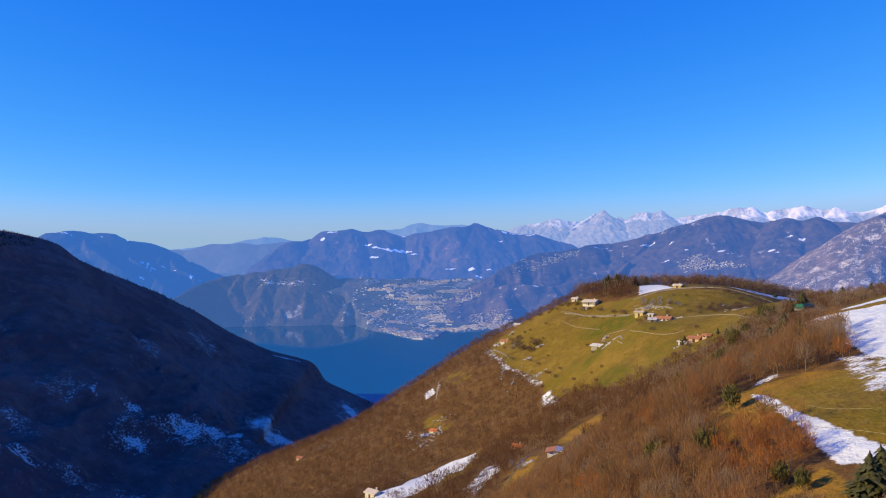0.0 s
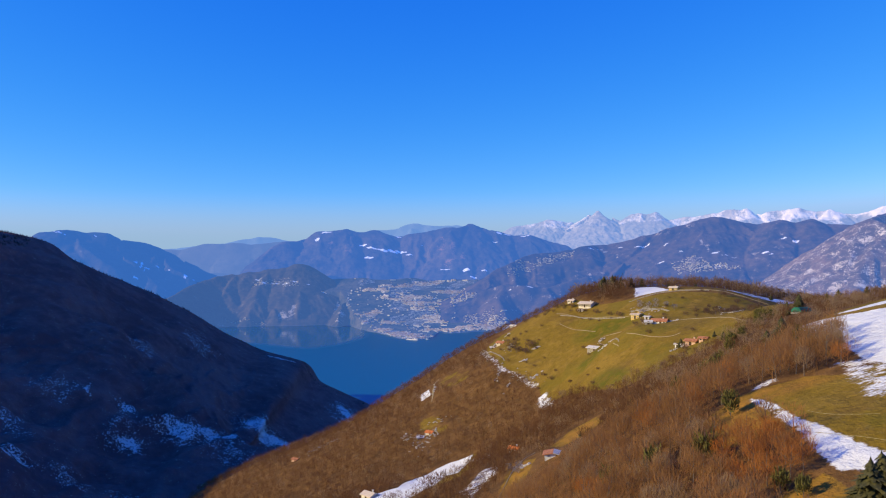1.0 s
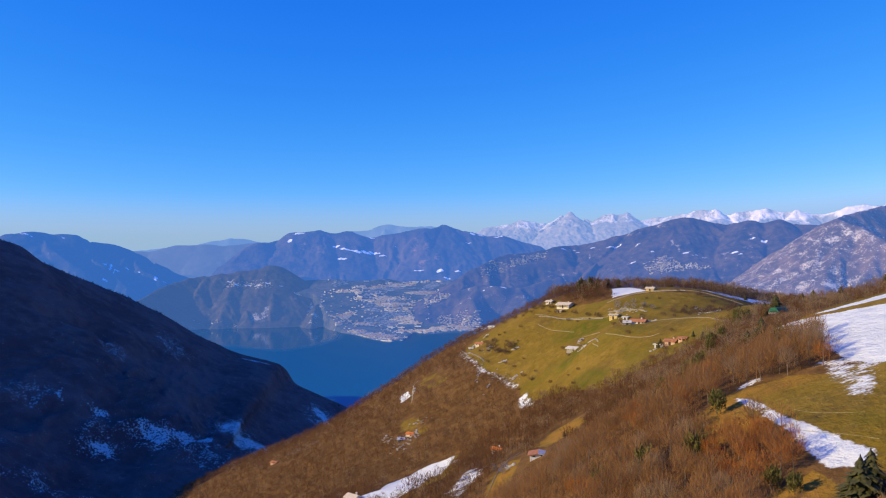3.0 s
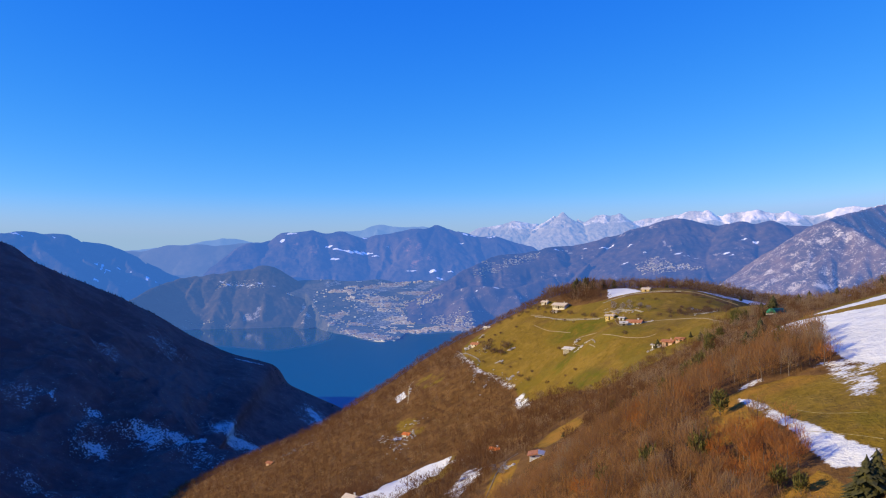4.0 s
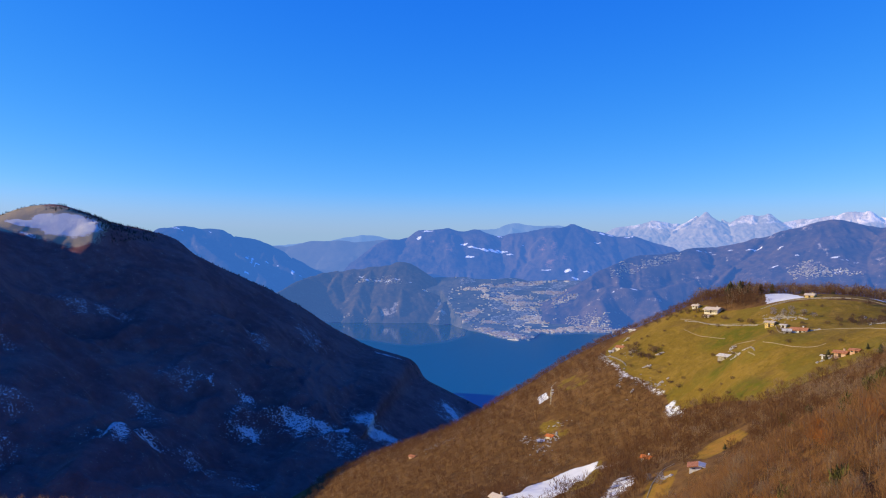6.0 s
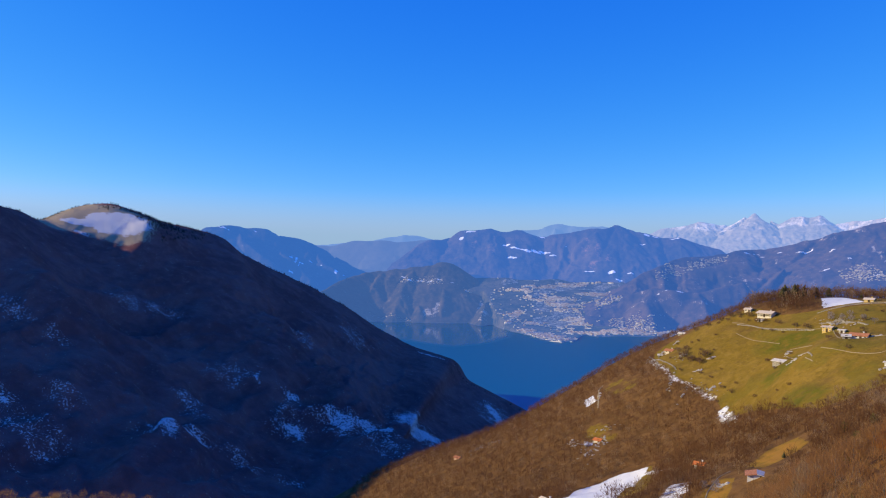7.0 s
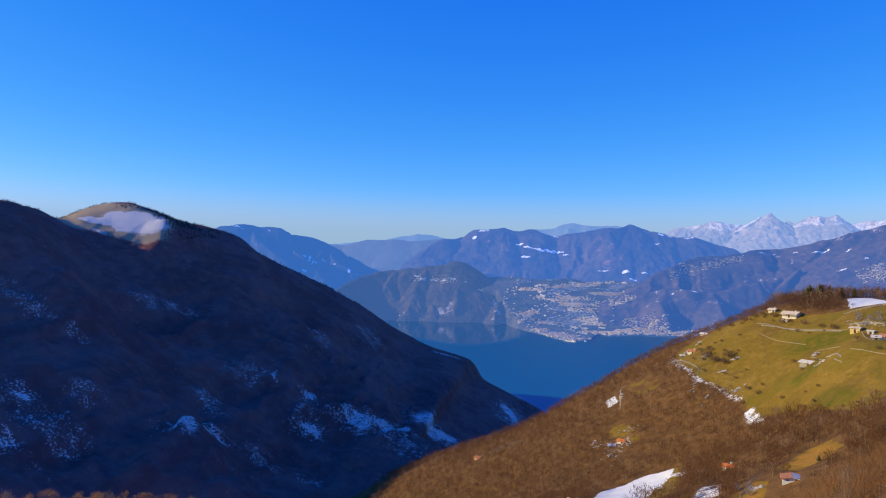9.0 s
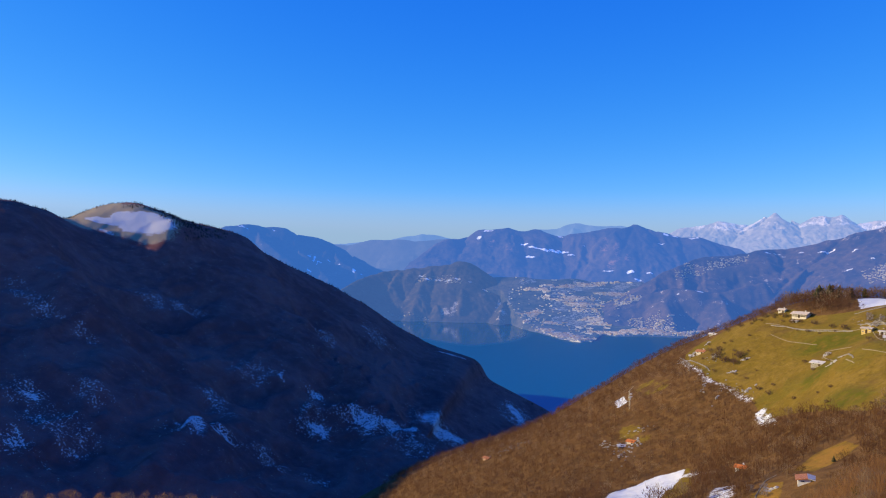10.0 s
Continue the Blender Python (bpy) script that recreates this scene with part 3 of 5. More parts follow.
LEFT_SNOW = ((-1506, 3892, 14, 8, 0), (-1470, 3868, 14, 12, 0), (-1437, 3852, 23, 5, 0), (-1396, 3889, 14, 4, 0), (-1330, 3876, 11, 4, 0), (-1249, 3871, 11, 24, 0), (-1244, 3968, 23, 4, 0), (-1448, 3739, 25, 4, 0), (-1727, 3927, 12, 4, 0), (-1866, 3855, 42, 4, 0))
CENTRE_SNOW = ((-623, 4370, 37, 8, 0), (-664, 4324, 15, 13, 0), (-407, 4302, 26, 10, -6), (-359, 4277, 35, 7, -6), (-297, 4270, 39, 8, -6), (-242, 4278, 35, 11, -6), (-196, 4291, 39, 8, -6), (-152, 4269, 26, 6, -6), (-366, 4206, 35, 8, -6), (-216, 4406, 22, 7, 0), (355, 4394, 22, 8, 0), (400, 4394, 25, 5, 0), (506, 4385, 33, 6, 0), (325, 4343, 21, 6, 0), (44, 4108, 41, 6, -6), (156, 4074, 25, 11, -6), (189, 4022, 20, 12, 0), (252, 4077, 20, 6, -6), (-87, 4335, 9, 4, 0))
# includes the reddish sunlit faces, painted in through the rock mask
CENTRE_LIT_ROCK = ((28, 4265, 37, 80, 0), (89, 4211, 25, 101, 0), (66, 4149, 36, 37, 0), (-482, 4250, 25, 121, 0), (-597, 4288, 32, 56, 0), (143, 4182, 18, 43, 0))
TERRACE_SNOW = ((827, 3919, 25, 4, 0), (851, 3895, 14, 4, 0), (918, 3872, 16, 6, 0), (1008, 3829, 28, 6, 0), (1042, 3828, 16, 7, 0), (1104, 3717, 16, 6, 0), (1131, 3584, 15, 4, 0), (1031, 3549, 18, 5, 0), (1270, 3519, 24, 8, 0), (1300, 3494, 21, 4, 0), (1336, 3471, 15, 5, 0), (1178, 3410, 35, 4, 0), (1246, 3387, 35, 6, 0), (345, 3471, 29, 3, 0), (420, 3459, 29, 3, 0), (214, 3434, 14, 3, 0), (781, 3908, 16, 6, 0), (1578, 3502, 24, 6, 0), (1611, 3458, 19, 16, 0), (1445, 3397, 21, 16, 0), (1454, 3360, 18, 7, 0))
TERRACE_ROCK = ((261, 3476, 5, 55, 0), (279, 3420, 5, 23, 0), (513, 3407, 8, 55, 0), (490, 3387, 5, 27, 0), (655, 3654, 5, 35, 0), (714, 3715, 6, 31, 0), (724, 3658, 5, 85, 0), (887, 3802, 6, 26, 0), (1246, 3603, 14, 70, 0), (1166, 3488, 54, 48, 0), (1519, 3418, 33, 23, 0), (1420, 3430, 22, 35, 0), (1136, 3868, 35, 37, 0), (1253, 3826, 24, 49, 0))
ROCKY_ROCK = ((1348, 2565, 8, 51, 0), (1334, 2498, 10, 27, 0), (1362, 2472, 12, 22, 0), (1384, 2471, 15, 24, 0), (1419, 2438, 12, 66, 0), (1431, 2411, 16, 27, 0), (1443, 2378, 10, 15, 0), (1195, 2484, 18, 37, 0), (1204, 2408, 28, 23, 0), (1254, 2414, 20, 21, 0), (1284, 2393, 16, 23, 0), (1162, 2416, 35, 21, 0), (1206, 2323, 34, 25, 0), (1240, 2255, 41, 20, 0), (1300, 2270, 27, 14, 0), (1329, 2244, 19, 14, 0), (1291, 2314, 16, 11, 0), (1315, 2665, 9, 24, 0), (1274, 2488, 10, 17, 0))
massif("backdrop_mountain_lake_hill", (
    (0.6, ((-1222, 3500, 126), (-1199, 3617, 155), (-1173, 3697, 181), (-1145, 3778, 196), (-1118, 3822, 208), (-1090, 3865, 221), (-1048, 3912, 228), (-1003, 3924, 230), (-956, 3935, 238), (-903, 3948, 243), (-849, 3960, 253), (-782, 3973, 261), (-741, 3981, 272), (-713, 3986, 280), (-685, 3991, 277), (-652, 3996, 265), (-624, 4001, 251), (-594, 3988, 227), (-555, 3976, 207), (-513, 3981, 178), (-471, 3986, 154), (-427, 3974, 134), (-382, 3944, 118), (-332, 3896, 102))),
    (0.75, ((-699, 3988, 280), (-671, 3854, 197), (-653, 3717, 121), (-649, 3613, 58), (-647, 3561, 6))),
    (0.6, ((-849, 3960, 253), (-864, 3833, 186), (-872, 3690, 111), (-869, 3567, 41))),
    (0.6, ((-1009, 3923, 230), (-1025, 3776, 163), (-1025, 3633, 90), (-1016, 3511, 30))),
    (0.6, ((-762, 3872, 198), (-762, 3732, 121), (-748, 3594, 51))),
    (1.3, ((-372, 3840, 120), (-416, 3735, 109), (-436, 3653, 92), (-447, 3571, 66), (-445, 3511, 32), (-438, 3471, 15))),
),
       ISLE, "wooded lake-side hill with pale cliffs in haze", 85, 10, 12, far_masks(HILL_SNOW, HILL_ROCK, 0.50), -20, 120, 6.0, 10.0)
# hidden left end dropped low so it leaves the lake hill unshaded
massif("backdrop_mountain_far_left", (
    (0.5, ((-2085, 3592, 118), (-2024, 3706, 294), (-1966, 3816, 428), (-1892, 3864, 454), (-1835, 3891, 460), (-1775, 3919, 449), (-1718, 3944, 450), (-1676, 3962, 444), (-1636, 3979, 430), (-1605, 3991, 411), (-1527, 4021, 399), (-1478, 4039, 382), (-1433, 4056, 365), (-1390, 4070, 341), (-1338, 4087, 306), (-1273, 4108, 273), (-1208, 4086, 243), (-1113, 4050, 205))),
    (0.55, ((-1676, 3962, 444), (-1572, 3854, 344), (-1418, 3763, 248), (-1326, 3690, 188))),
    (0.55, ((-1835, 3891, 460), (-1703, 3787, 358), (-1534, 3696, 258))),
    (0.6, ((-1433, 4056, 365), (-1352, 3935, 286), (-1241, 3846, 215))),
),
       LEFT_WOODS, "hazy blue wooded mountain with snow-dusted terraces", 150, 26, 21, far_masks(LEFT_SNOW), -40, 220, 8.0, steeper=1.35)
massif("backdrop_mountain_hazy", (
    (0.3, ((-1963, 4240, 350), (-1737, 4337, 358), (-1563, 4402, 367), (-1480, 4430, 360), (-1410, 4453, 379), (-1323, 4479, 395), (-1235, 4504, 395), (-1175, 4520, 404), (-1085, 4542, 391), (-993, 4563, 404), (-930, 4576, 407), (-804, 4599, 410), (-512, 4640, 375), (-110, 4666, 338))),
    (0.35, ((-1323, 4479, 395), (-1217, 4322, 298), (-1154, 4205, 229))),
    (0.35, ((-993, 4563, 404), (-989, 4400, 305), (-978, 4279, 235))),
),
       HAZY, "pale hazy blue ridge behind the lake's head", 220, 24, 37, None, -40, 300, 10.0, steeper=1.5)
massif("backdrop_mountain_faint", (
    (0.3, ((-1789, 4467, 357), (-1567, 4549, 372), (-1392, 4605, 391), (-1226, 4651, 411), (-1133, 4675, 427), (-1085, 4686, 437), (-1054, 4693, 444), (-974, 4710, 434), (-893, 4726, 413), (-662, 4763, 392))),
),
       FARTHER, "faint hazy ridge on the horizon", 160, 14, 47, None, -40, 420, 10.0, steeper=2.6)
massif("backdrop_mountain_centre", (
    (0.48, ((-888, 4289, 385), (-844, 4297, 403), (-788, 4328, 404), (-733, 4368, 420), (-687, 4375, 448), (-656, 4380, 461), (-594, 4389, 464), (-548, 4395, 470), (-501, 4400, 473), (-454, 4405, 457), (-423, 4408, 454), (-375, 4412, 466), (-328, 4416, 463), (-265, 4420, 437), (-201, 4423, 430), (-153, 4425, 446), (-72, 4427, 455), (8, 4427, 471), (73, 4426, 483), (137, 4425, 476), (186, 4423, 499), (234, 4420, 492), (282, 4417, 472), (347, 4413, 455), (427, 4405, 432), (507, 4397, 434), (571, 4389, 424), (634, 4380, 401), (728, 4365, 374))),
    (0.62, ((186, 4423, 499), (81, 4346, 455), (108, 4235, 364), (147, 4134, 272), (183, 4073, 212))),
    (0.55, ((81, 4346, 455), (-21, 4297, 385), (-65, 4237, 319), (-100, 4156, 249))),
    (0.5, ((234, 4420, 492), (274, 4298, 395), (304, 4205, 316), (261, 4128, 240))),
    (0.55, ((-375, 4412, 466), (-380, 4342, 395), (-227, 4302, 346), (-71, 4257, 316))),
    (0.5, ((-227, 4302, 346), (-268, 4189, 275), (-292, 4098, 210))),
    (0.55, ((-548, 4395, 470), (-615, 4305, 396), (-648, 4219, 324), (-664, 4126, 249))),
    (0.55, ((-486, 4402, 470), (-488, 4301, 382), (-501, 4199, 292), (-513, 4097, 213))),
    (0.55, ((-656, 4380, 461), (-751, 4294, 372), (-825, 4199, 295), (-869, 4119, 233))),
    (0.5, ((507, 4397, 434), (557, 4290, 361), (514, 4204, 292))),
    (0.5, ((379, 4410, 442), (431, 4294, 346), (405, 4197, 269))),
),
       CENTRE_WOODS, "blue-violet far mountain with snow on its terraces", 120, 22, 33, far_masks(CENTRE_SNOW, CENTRE_LIT_ROCK, 0.44), -40, 260, steeper=1.45)
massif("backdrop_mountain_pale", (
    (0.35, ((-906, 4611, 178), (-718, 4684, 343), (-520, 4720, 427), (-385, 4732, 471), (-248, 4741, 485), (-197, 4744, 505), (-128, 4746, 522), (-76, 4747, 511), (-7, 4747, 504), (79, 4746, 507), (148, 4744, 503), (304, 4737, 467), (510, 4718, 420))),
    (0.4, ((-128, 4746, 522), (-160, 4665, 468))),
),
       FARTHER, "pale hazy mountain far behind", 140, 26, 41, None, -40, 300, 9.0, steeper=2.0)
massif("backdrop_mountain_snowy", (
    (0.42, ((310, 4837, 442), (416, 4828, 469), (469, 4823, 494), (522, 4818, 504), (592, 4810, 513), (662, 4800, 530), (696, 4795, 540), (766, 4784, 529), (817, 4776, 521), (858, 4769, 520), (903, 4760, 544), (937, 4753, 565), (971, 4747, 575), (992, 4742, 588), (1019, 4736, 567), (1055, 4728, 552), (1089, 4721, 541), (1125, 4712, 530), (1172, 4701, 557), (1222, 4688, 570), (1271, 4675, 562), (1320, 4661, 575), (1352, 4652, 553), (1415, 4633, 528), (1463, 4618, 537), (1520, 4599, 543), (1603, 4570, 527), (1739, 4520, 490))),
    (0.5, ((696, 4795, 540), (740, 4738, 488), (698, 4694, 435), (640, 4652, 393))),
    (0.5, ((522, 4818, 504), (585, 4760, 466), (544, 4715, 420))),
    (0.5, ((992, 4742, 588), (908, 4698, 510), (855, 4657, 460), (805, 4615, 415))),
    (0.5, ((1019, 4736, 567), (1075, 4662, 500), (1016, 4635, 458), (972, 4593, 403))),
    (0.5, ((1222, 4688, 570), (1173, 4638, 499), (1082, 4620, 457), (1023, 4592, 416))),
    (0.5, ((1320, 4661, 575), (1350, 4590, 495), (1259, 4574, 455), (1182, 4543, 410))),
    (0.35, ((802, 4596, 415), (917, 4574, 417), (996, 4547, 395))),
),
       ALPS, "snow-covered alpine peak far off with pink evening light in its snow colour", 70, 20, 52, peak_masks, -40, 300, 6.0, 5.0, 5.0, 1.3)
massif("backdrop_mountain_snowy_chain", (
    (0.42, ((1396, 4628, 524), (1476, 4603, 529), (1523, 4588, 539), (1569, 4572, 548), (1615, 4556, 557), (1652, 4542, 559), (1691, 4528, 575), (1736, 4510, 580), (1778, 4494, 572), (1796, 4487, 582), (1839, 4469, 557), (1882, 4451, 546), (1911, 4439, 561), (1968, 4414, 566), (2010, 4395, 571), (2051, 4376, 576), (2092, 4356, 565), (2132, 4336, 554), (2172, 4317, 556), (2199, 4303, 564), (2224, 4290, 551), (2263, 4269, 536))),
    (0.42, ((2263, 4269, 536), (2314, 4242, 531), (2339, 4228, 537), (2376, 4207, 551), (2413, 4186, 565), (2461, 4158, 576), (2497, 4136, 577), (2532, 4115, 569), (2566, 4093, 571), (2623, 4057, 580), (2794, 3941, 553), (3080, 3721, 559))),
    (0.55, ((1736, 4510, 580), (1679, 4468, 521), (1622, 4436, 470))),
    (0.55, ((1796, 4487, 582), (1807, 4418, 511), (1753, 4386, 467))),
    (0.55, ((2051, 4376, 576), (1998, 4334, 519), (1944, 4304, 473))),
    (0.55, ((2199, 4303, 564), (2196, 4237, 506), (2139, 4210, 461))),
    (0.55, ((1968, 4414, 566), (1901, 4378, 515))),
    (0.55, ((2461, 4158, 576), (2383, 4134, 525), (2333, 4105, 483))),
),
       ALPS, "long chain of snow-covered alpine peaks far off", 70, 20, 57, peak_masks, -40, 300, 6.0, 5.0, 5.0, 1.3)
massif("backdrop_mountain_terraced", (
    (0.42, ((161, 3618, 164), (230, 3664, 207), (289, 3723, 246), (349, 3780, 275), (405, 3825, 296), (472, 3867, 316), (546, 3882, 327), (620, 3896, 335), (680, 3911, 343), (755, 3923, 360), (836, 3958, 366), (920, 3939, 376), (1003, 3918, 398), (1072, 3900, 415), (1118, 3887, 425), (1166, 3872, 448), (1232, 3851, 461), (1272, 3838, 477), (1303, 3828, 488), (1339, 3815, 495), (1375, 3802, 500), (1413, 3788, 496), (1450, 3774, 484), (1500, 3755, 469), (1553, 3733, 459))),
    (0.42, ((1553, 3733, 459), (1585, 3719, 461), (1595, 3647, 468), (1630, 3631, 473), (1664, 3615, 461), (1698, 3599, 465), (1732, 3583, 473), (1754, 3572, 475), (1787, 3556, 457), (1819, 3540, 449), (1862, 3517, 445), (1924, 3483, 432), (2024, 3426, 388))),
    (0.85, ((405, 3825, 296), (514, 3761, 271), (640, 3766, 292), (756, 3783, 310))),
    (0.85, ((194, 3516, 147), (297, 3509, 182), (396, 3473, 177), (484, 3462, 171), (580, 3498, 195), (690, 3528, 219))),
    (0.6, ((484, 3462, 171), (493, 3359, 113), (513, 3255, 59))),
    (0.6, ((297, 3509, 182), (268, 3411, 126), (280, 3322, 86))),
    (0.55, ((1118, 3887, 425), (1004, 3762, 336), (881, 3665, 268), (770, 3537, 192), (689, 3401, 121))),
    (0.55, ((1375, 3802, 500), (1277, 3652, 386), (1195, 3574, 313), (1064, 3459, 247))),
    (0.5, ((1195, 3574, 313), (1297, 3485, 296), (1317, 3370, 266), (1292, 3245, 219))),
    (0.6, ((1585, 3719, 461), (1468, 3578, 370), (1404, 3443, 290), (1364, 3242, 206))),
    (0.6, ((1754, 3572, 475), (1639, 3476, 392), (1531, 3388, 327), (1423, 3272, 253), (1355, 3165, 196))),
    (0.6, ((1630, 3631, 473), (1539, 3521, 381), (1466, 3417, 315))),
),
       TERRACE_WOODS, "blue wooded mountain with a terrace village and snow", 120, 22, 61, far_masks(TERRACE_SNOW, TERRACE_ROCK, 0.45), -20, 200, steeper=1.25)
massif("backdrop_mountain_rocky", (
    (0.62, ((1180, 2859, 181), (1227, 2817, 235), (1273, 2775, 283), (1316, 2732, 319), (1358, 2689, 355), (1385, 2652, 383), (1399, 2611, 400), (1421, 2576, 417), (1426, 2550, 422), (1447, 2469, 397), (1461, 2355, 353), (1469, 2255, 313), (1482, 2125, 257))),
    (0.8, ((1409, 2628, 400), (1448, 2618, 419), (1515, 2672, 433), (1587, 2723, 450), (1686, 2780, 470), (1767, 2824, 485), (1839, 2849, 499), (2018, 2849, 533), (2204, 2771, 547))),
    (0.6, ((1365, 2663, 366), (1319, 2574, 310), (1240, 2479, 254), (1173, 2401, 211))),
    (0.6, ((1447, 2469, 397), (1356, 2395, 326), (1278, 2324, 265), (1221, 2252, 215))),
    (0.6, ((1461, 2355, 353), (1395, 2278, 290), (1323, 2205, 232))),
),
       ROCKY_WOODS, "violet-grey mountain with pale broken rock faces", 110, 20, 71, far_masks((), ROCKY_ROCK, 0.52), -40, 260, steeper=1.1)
tx, ty = np.meshgrid(np.linspace(-1600, 700, 240), np.linspace(2800, 4200, 150))
SHORE_X = (-480, -438, -377, -294, -213, -160, -71, -20, 4, 60, 153, 700)
SHORE_Y = (3800, 3677, 3487, 3261, 3108, 2970, 2850, 2950, 3160, 3133, 3173, 3160)


# the flat valley floor is tilted up to fit the camera's view
def town_height(x, y):
    up = y - np.interp(x, SHORE_X, SHORE_Y) - 14 * rough(x, y, 60, 5)
    inland = np.maximum(y - 3130, 0)
    z = np.where(up > 0, 2.0 + np.minimum(0.05 * up, 3) + 0.06 * np.minimum(inland, 250) + 0.275 * np.clip(inland - 250, 0, 630), 0.3 * up)
    z = z + np.clip(inland / 200, 0, 1) * (9 * rough(x, y, 200, 7) + 10 * np.maximum(bumps(x, y, 130, 17), 0))
    # the plain beyond the lake-side hill
    beyond = np.clip((-x - 560) / 60, 0, 1)
    return z * (1 - beyond) + beyond * (184 + 0.06 * (np.hypot(x, y) - 4060) - np.clip(6.0 * (4060 - np.hypot(x, y)), 0, 215)), up


tz, up = town_height(tx, ty)
strips = blob(tx, ty, ((-250, 3800, 40, 6, 0), (-120, 3620, 40, 6, -10), (40, 3880, 46, 6, 0), (150, 3790, 36, 5, 0), (-40, 3700, 60, 5, 5), (-20, 3480, 50, 5, 0), (-180, 3560, 26, 5, 0), (-260, 3900, 30, 5, 0), (-100, 3930, 60, 5, 0), (190, 3700, 30, 5, 0), (-1280, 3900, 60, 8, 0), (-1120, 3930, 40, 8, 0), (-1400, 3860, 40, 6, 0)))
tagged(sheet("town_ground", tx, ty, tz, TOWNLAND, {"rock": 0.15 + 0.3 * (rough(tx, ty, 90, 23) > 0.2), "snow": 0.62 * strips}), "hazy blue-grey valley floor tilted up behind the lake", "valley floor", kind="structure")

# ---- trees ----
def plain_mesh(name, verts, faces, mat, tint=None, smooth=False):
    """A mesh from arrays of points and triangles."""
    me = bpy.data.meshes.new(name)
    verts, faces = np.asarray(verts, np.float32), np.asarray(faces, np.int32)
    me.vertices.add(len(verts))
    me.vertices.foreach_set("co", verts.ravel())
    me.loops.add(faces.size)
    me.loops.foreach_set("vertex_index", faces.ravel())
    me.polygons.add(len(faces))
    me.polygons.foreach_set("loop_start", (np.arange(len(faces)) * faces.shape[1]).astype(np.int32))
    me.polygons.foreach_set("use_smooth", np.full(len(faces), smooth))
    me.update(calc_edges=True)
    if tint is not None:
        me.attributes.new("tint", "FLOAT", "POINT").data.foreach_set("value", np.asarray(tint, np.float32).ravel())
    me.materials.append(mat)
    return me


def bark_material(name, dull, fresh, rust, spread_=0.3):
    """Bare twigs: every tree a little different, some still with dead leaves."""
    m, nt, b = material(name, 0.9, 0.1)
    info = nt.nodes.new("ShaderNodeObjectInfo").outputs["Random"]
    isle = nt.nodes.new("ShaderNodeNewGeometry").outputs["Random Per Island"]
    t = attribute(nt, "tint")
    c = mix(nt, steps(nt, sums(nt, "ADD", sums(nt, "MULTIPLY", grain(nt, 30, 3), 0.7), sums(nt, "MULTIPLY", isle, 0.3)), 0.35, 0.7), dull, fresh)
    c = mix(nt, steps(nt, sums(nt, "ADD", t, sums(nt, "MULTIPLY", info, 0.3)), 0.45, 1.0), c, rust)
    c = mix(nt, steps(nt, t, -0.25, -0.5), c, (0.42, 0.285, 0.15))
    c = mix(nt, sums(nt, "MULTIPLY", isle, spread_), c, dull)
    put(nt, b.inputs["Base Color"], c)
    # fine twigs let light through between them
    thin = nt.nodes.new("ShaderNodeBsdfTranslucent")
    put(nt, thin.inputs["Color"], c)
    both = nt.nodes.new("ShaderNodeMixShader")
    both.inputs[0].default_value = 0.5
    nt.links.new(b.outputs[0], both.inputs[1])
    nt.links.new(thin.outputs[0], both.inputs[2])
    nt.links.new(both.outputs[0], nt.nodes["Material Output"].inputs["Surface"])
    return m


TWIGS = bark_material("bare_twigs", (0.345, 0.178, 0.064), (0.465, 0.246, 0.098), (0.58, 0.200, 0.034))
NEEDLES = plain("conifer_needles", (0.046, 0.046, 0.016), (0.125, 0.108, 0.034), 1.2)
# same bare twigs, brightness lowered in the colour for the farther woods
DIMMED_TWIGS = bark_material("dimmed_twigs", (0.180, 0.088, 0.036), (0.280, 0.140, 0.058), (0.40, 0.16, 0.036))
DARK_NEEDLES = plain("dark_conifer_needles", (0.020, 0.022, 0.016), (0.055, 0.050, 0.034), 2.0)
BARK = plain("tree_bark", (0.11, 0.08, 0.06), (0.26, 0.20, 0.15), 0.6)
rng = np.random.default_rng(7)


def spikes(base, tip, width, facing=None):
    """One thin triangle from each base to its tip."""
    n = len(base)
    way = tip - base
    side = np.cross(way, rng.normal(size=(n, 3)) * 0.7 + (0 if facing is None else facing * 0.8))
    side *= (np.asarray(width) / 2 / (np.linalg.norm(side, axis=1) + 1e-9))[:, None]
    v = np.stack([base - side, base + side, tip], 1).reshape(-1, 3)
    return v, np.arange(3 * n).reshape(-1, 3)


def bare_crown(high, wide, twigs, width):
    """The twigs of a bare tree, in its own place: an uneven egg of upward strokes."""
    u = rng.normal(size=(twigs, 3))
    u /= np.linalg.norm(u, axis=1)[:, None]
    r = rng.uniform(0.25, 0.95, twigs) ** 0.6
    lobes = 1 + 0.35 * np.sin(3 * np.arctan2(u[:, 1], u[:, 0]) + rng.uniform(0, 6)) * np.abs(u[:, 2] - 0.2)
    base = u * r[:, None] * lobes[:, None] * (wide / 2, wide / 2, high * 0.36) + (0, 0, high * 0.56)
    out = base - (0, 0, high * 0.32)
    out /= np.linalg.norm(out, axis=1)[:, None]
    tip = base + (out * 0.50 + (0, 0, 0.60) + rng.normal(size=(twigs, 3)) * 0.36) * rng.uniform(0.6, 1.5, twigs)[:, None] * (high / 9)
    return spikes(base, tip, rng.uniform(0.6, 1.3, twigs) * width, out)


